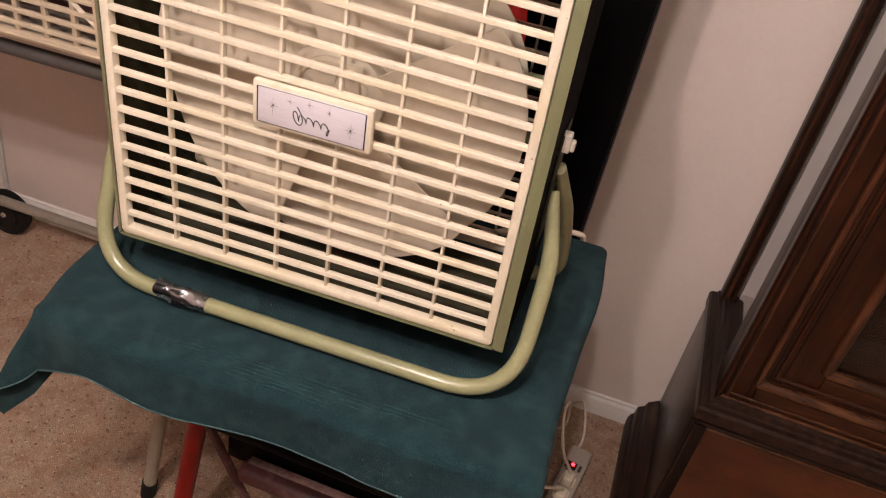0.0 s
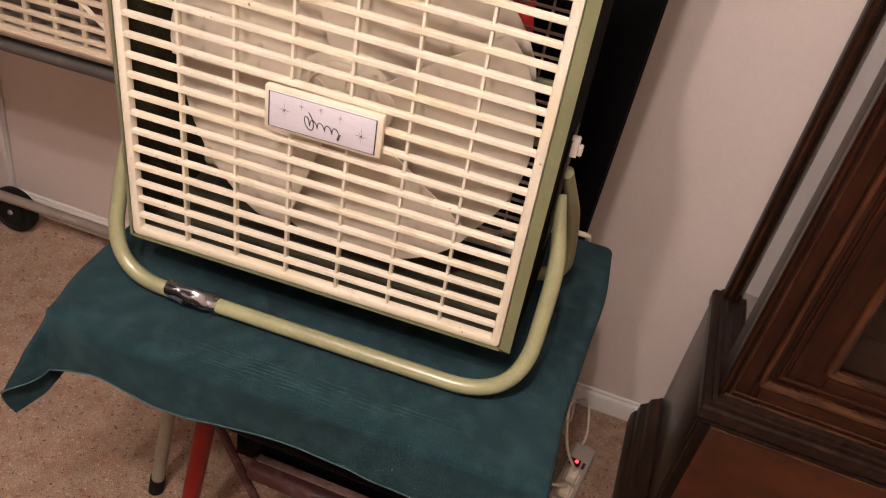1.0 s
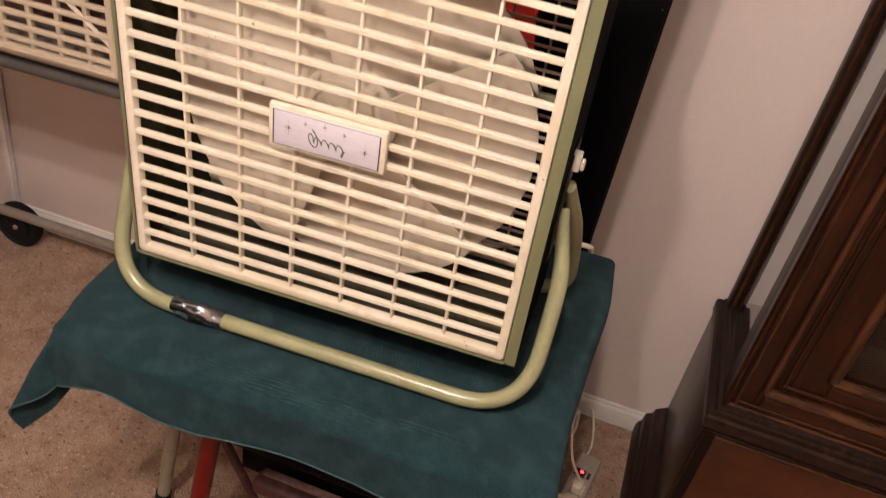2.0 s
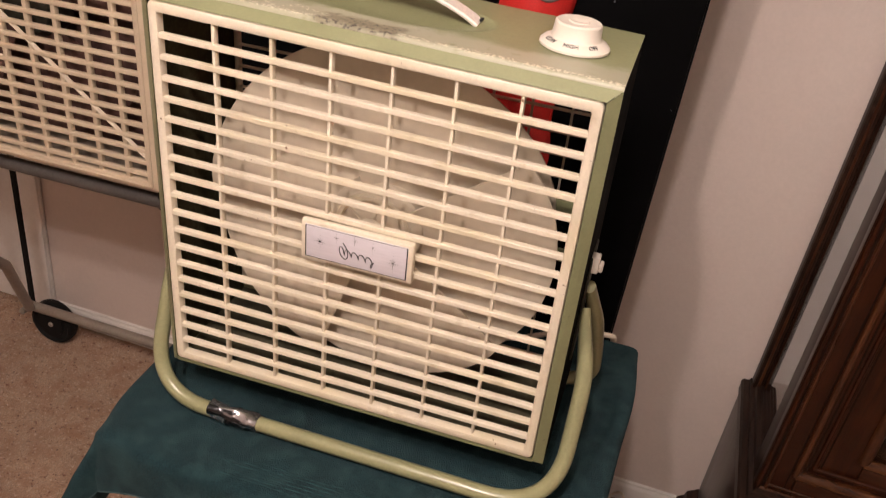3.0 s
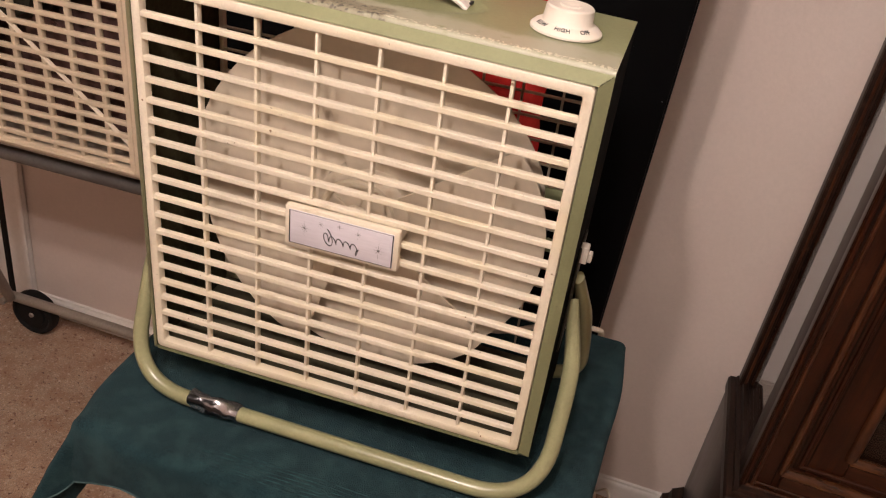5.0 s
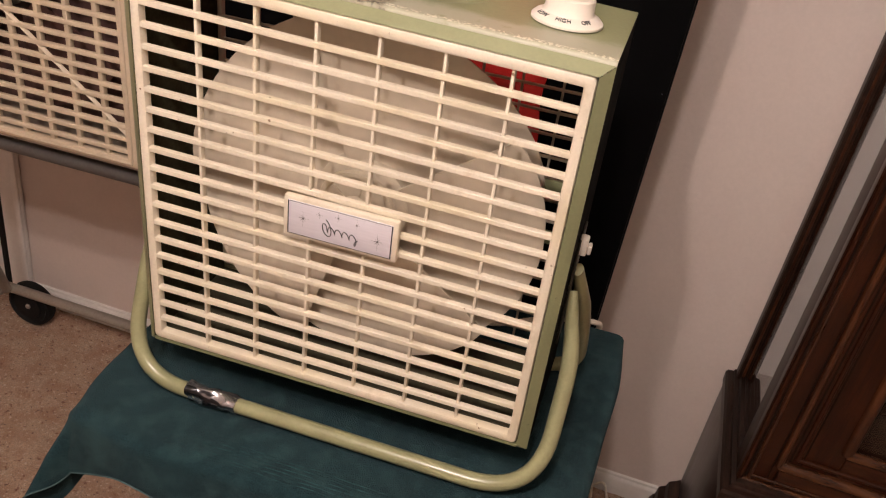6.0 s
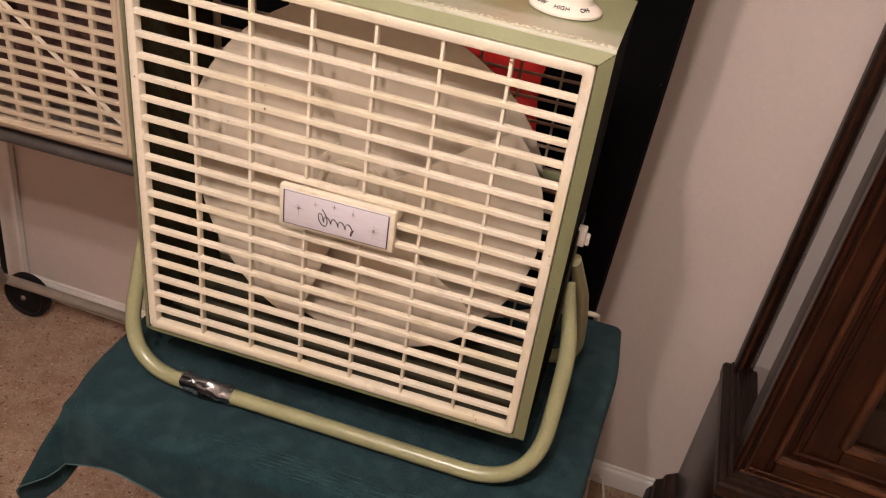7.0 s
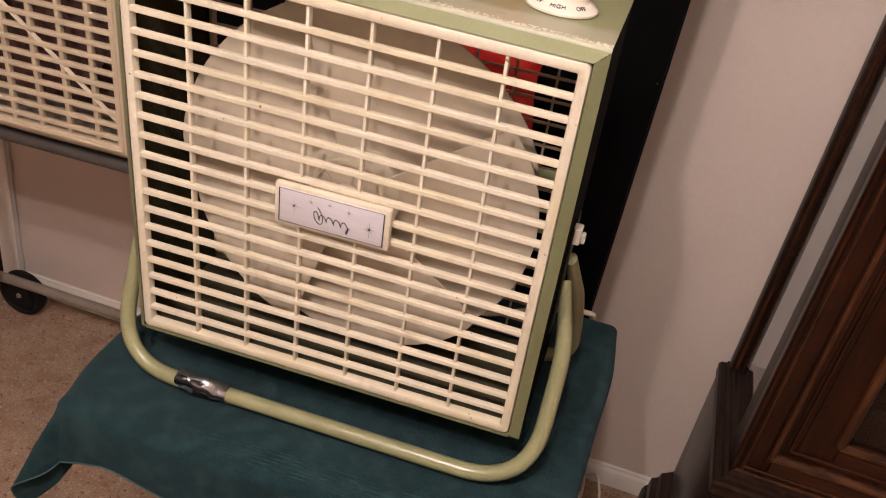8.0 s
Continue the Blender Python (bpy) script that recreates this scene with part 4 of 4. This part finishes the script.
# ---- china cabinet ----
def china_cabinet():
    th = thing("china_cabinet", "dark stained wooden china cabinet with glass doors", "cabinet", (0, 0, 0))
    X, Y0, ZL = 0.641, 0.492, 0.459
    XE = 1.32
    part("base_body", box((0.609, 0.466, 0.0), (XE, WALL_Y - 0.004, ZL - 0.045), 0.002), M_BASESIDE, th)

    def ring(prof, name, mt, front, X=X, Y0=Y0):
        """A moulding round the left side and the front, mitred at the corner; prof: (out, height)."""
        path = [(X, WALL_Y - 0.003, (-1, 0)), (X, Y0, (-1, -1)), (XE, Y0, (0, -1))]
        n = len(prof)
        for (a0, b0), m in (((path[0], path[1]), mt), ((path[1], path[2]), front)):
            bm = bmesh.new()
            a, b = [[bm.verts.new((px + d[0] * o, py + d[1] * o, z)) for o, z in prof] for px, py, d in (a0, b0)]
            for k in range(n):
                bm.faces.new((a[k], a[(k + 1) % n], b[(k + 1) % n], b[k]))
            bm.faces.new(a)
            bm.faces.new(b[::-1])
            part(name, bm, m, th)

    ring([(0.0005, 0.0), (0.056, 0.0), (0.056, 0.030), (0.050, 0.044), (0.046, 0.046), (0.042, 0.062), (0.028, 0.072), (0.024, 0.088), (0.010, 0.098), (0.0005, 0.106)], "plinth_moulding", M_WOODS, M_WOODH, 0.609, 0.466)
    ring([(0.0015, ZL - 0.0445), (0.026, ZL - 0.0445), (0.031, ZL - 0.036), (0.036, ZL - 0.030), (0.037, ZL - 0.006), (0.033, ZL), (0.022, ZL + 0.001), (0.020, ZL + 0.006), (0.012, ZL + 0.008), (0.009, ZL + 0.016), (0.0015, ZL + 0.018)], "waist_moulding", M_WOODS, M_WOODS)
    part("counter", box((X + 0.001, Y0 + 0.001, ZL - 0.044), (XE, WALL_Y - 0.004, ZL + 0.007), 0.001), M_WOODH, th)
    # lower front: plain flat panels; a lighter bead paints in the lit top edge
    for x0, x1 in ((0.638, 1.10), (1.104, XE)):
        part("lower_panel", box((x0, 0.461, 0.112), (x1, 0.4655, ZL - 0.050), 0.002), M_WOODP, th, "flat reddish-brown panel")
        part("panel_bead", tube([(x0, 0.4625, ZL - 0.052), (x1, 0.4625, ZL - 0.052)], 0.0042, 10), M_BEADH, th, "lighter top edge, its highlight put into the colour")
    part("corner_stile", box((0.6105, 0.4575, 0.108), (0.6375, 0.4655, ZL - 0.046), 0.003), M_GROOVE, th, "near-black corner stile")
    part("corner_bead", tube([(0.6145, 0.4575, 0.108), (0.6145, 0.4575, ZL - 0.047)], 0.0028, 10), M_WOODS, th)
    # upper hutch
    Z0, Z1, UX, FX, UY = ZL + 0.0085, 1.95, 0.641, 0.6285, 0.490
    part("rear_stile", box((UX - 0.018, WALL_Y - 0.034, Z0), (UX + 0.014, WALL_Y - 0.006, Z1), 0.003, 3), M_POLISH, th)
    part("rear_stile_face", box((UX - 0.0165, WALL_Y - 0.0375, Z0), (UX + 0.0135, WALL_Y - 0.0343, Z1), 0.0012), M_WOODS, th)
    for off, r in ((-0.006, 0.0032), (0.004, 0.0022)):
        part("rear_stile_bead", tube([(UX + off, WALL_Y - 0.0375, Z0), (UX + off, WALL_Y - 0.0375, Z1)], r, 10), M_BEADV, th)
    part("front_stile", box((FX, UY, Z0), (FX + 0.062, UY + 0.024, Z1), 0.004, 3), M_WOOD, th)
    part("side_post", box((FX + 0.002, UY + 0.0243, Z0), (FX + 0.024, UY + 0.078, Z1), 0.003, 3), M_POLISH, th, "polished dark side post")
    part("base_rail", box((FX + 0.0625, UY, Z0), (XE, UY + 0.024, Z0 + 0.062), 0.004, 3), M_WOODH, th)
    part("top_rail", box((FX + 0.0625, UY, Z1 - 0.10), (XE, UY + 0.024, Z1), 0.004, 3), M_WOODH, th)
    for off, r in ((0.006, 0.005), (0.020, 0.0035), (0.058, 0.006)):
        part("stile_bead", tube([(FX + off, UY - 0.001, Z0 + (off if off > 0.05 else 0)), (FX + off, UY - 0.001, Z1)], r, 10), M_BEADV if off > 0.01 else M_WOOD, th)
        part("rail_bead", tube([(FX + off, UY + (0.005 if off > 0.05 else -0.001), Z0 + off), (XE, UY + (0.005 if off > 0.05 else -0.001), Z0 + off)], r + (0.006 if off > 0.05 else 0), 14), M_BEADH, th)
    # flat near-black strips paint the shade of grooves between the beads
    for gx in (FX + 0.013, FX + 0.049):
        part("stile_groove", box((gx - 0.0013, UY - 0.0008, Z0 + 0.002), (gx + 0.0013, UY + 0.001, Z1)), M_GROOVE, th)
    part("side_rail", box((UX - 0.002, UY + 0.0785, Z0), (UX + 0.007, WALL_Y - 0.0345, Z0 + 0.012), 0.003), M_WOODS, th)
    part("side_rail", box((UX + 0.002, UY + 0.0785, Z1 - 0.06), (UX + 0.020, WALL_Y - 0.0345, Z1), 0.003), M_WOODS, th)
    side = part("side_pane", box((UX + 0.001, UY + 0.0785, Z0 + 0.012), (UX + 0.004, WALL_Y - 0.0345, Z1 - 0.06)), M_GLASS, th, "side glass, grey-tinted for the shade behind it")
    side.visible_shadow = False
    part("inner_floor", box((UX + 0.028, UY + 0.080, Z0), (XE, WALL_Y - 0.007, Z0 + 0.010), 0.001), M_WOODH, th)
    # starts at 0.706 so its dark end stands in for the stile's shadow
    part("back_panel", box((0.706, WALL_Y - 0.022, Z0 + 0.0105), (XE, WALL_Y - 0.008, Z1)), M_WOOD, th)
    part("top", box((UX - 0.02, UY - 0.02, Z1 + 0.0005), (XE, WALL_Y - 0.006, Z1 + 0.04), 0.008), M_WOODH, th)

    def glass_door(x0, x1):
        zb, zt, y = Z0 + 0.0625, Z1 - 0.1005, UY + 0.006
        d = part("glass_door", box((x0, y, zb), (x0 + 0.092, y + 0.018, zt), 0.003), M_WOOD, th, "dark wooden door with moulded frame and glass")
        part("door_stile", box((x1 - 0.092, y, zb), (x1, y + 0.018, zt), 0.003), M_WOOD, d)
        part("door_rail", box((x0 + 0.0925, y, zb), (x1 - 0.0925, y + 0.018, zb + 0.064), 0.003), M_WOODH, d)
        part("door_rail", box((x0 + 0.0925, y, zt - 0.09), (x1 - 0.0925, y + 0.018, zt), 0.003), M_WOODH, d)
        for off, r in ((0.020, 0.0045), (0.090, 0.006)):
            dz = 0.020 if off < 0.05 else 0.062
            q = [(x0 + off, y - 0.001, zb + dz), (x1 - off, y - 0.001, zb + dz), (x1 - off, y - 0.001, zt - off), (x0 + off, y - 0.001, zt - off)]
            for a, b in zip(q, q[1:] + q[:1]):
                upright = abs(a[2] - b[2]) > 0.1
                wide = 0.0 if off < 0.05 else 0.005
                a, b = [(p[0], p[1] + wide * 0.9, p[2]) for p in (a, b)]
                part("bead", tube([a, b], r + wide, 14), (M_WOOD if upright else M_WOODH) if off < 0.05 else (M_BEADV if upright else M_BEADH), d)
        # the door's groove shade, again as flat dark strips
        for gx in (x0 + 0.010, x0 + 0.030):
            part("groove", box((gx - 0.0016, y - 0.0008, zb + 0.004), (gx + 0.0016, y + 0.001, zt)), M_GROOVE, d)
        gp = part("pane", box((x0 + 0.088, y + 0.008, zb + 0.060), (x1 - 0.088, y + 0.011, zt - 0.086)), M_GLASS, d, "door glass with the same grey tint")
        gp.visible_shadow = False

    glass_door(FX + 0.0628, XE - 0.04)
    part("shelf", box((0.712, UY + 0.06, 0.86), (XE - 0.02, WALL_Y - 0.035, 0.88), 0.002), M_WOODH, th)


china_cabinet()


# ---- power strip and cords ----
def power_strip():
    a = radians(-9)
    th = thing("power_strip", "beige power strip with lit red switch on carpet", "power strip", (0.438, 0.56, 0.004))
    th.rotation_euler = (0, 0, a)
    part("strip_body", box((-0.026, -0.16, 0), (0.026, 0.10, 0.036), 0.005, 3), M_FLAT_GREY, th)
    part("switch_well", box((-0.021, 0.024, 0.0362), (0.005, 0.046, 0.0376), 0.001), M_BLACK, th)
    part("reset_slot", box((0.010, 0.025, 0.0362), (0.0165, 0.045, 0.0376), 0.001), M_BLACK, th)
    part("switch", box((-0.014, 0.028, 0.0378), (0.003, 0.042, 0.041), 0.003), M_SWITCH, th, "translucent red rocker switch")
    part("pilot_light", lathe([(0, 0.0035), (0.003, 0.003), (0.0046, 0), (0, -0.001)], 16), M_LED, th, "glowing red pilot light", at=pose(-0.004, 0.035, 0.041))
    for k in range(3):
        y = -0.010 - 0.045 * k
        part("outlet", box((-0.017, y - 0.016, 0.0362), (0.017, y + 0.016, 0.0374), 0.002), M_CORD, th)
        for sx in (-0.007, 0.007):
            part("outlet_slot", box((sx - 0.001, y - 0.004, 0.0376), (sx + 0.001, y + 0.005, 0.0382)), M_BLACK, th)
    part("plug", box((-0.013, -0.035, 0.0378), (0.013, -0.005, 0.066), 0.006, 3), M_CORD, th, "ivory plug")
    part("plug", box((-0.013, -0.080, 0.0378), (0.013, -0.050, 0.060), 0.006, 3), M_CORD, th, "ivory plug")


power_strip()


def smooth_path(pts, n=10):
    """Catmull-Rom through points."""
    P = [Vector(p) for p in pts]
    P = [P[0] * 2 - P[1]] + P + [P[-1] * 2 - P[-2]]
    out = []
    for a, b, c, d in zip(P, P[1:], P[2:], P[3:]):
        for i in range(n):
            t = i / n
            out.append(0.5 * ((2 * b) + (c - a) * t + (2 * a - 5 * b + 4 * c - d) * t * t + (3 * b - a - 3 * c + d) * t ** 3))
    out.append(P[-2])
    return out


def cord(name, pts, r, label):
    th = tagged(part(name, tube(smooth_path(pts), r, 10), M_CORD), label, "cord")
    return th


cord("extension_cable", [(0.438, 0.545, 0.07), (0.40, 0.52, 0.16), (0.378, 0.56, 0.22), (0.385, 0.62, 0.20), (0.395, 0.66, 0.10), (0.385, 0.72, 0.012), (0.345, 0.74, 0.006), (0.25, 0.70, 0.005)], 0.0032, "ivory vinyl power cord plugged into the strip")
cord("extension_cable", [(0.43, 0.50, 0.064), (0.40, 0.46, 0.10), (0.36, 0.45, 0.09), (0.31, 0.46, 0.012), (0.2, 0.5, 0.005)], 0.0035, "ivory vinyl power cord curling on the carpet")
cord("extension_cable", [(0.44, 0.655, 0.02), (0.448, 0.71, 0.03), (0.425, 0.76, 0.08), (0.40, 0.78, 0.05), (0.37, 0.79, 0.008), (0.25, 0.79, 0.005)], 0.003, "grey cord lying along the baseboard")
cord("fan_cord", [(0.10, 0.22, 0.90), (0.14, 0.33, 0.775), (0.23, 0.395, 0.768), (0.305, 0.415, 0.772), (0.318, 0.436, 0.735), (0.322, 0.45, 0.60), (0.33, 0.47, 0.25), (0.345, 0.49, 0.012), (0.30, 0.46, 0.006)], 0.0045, "ivory fan cord hanging over the back of the table")


# ---- loose things, tilted and sized about the camera's eye to fit its view ----
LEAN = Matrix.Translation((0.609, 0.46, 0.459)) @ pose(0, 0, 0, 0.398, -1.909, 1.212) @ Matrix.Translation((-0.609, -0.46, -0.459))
VIEW_EYE = Vector((0.292, -0.775, 1.561))


def place_for_view(names, size):
    """Leans things about the cabinet's corner, then scales them about the camera's eye to reach the floor."""
    near = Matrix.Translation(VIEW_EYE) @ Matrix.Scale(size, 4) @ Matrix.Translation(-VIEW_EYE)
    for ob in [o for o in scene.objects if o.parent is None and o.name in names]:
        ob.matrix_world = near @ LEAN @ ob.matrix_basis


place_for_view(("box_fan", "towel", "folding_table", "fan_cord"), 0.984)
place_for_view(("box_fan.001", "rolling_stand"), 0.964)
place_for_view(("gym_bag",), 1.0)
for ob in [o for o in scene.objects if o.parent is None and o.name.startswith(("extension_cable", "power_strip"))]:
    ob.location.x += 0.012
bpy.data.objects["step_stool"].location = (0.002, -0.012, 0.0)
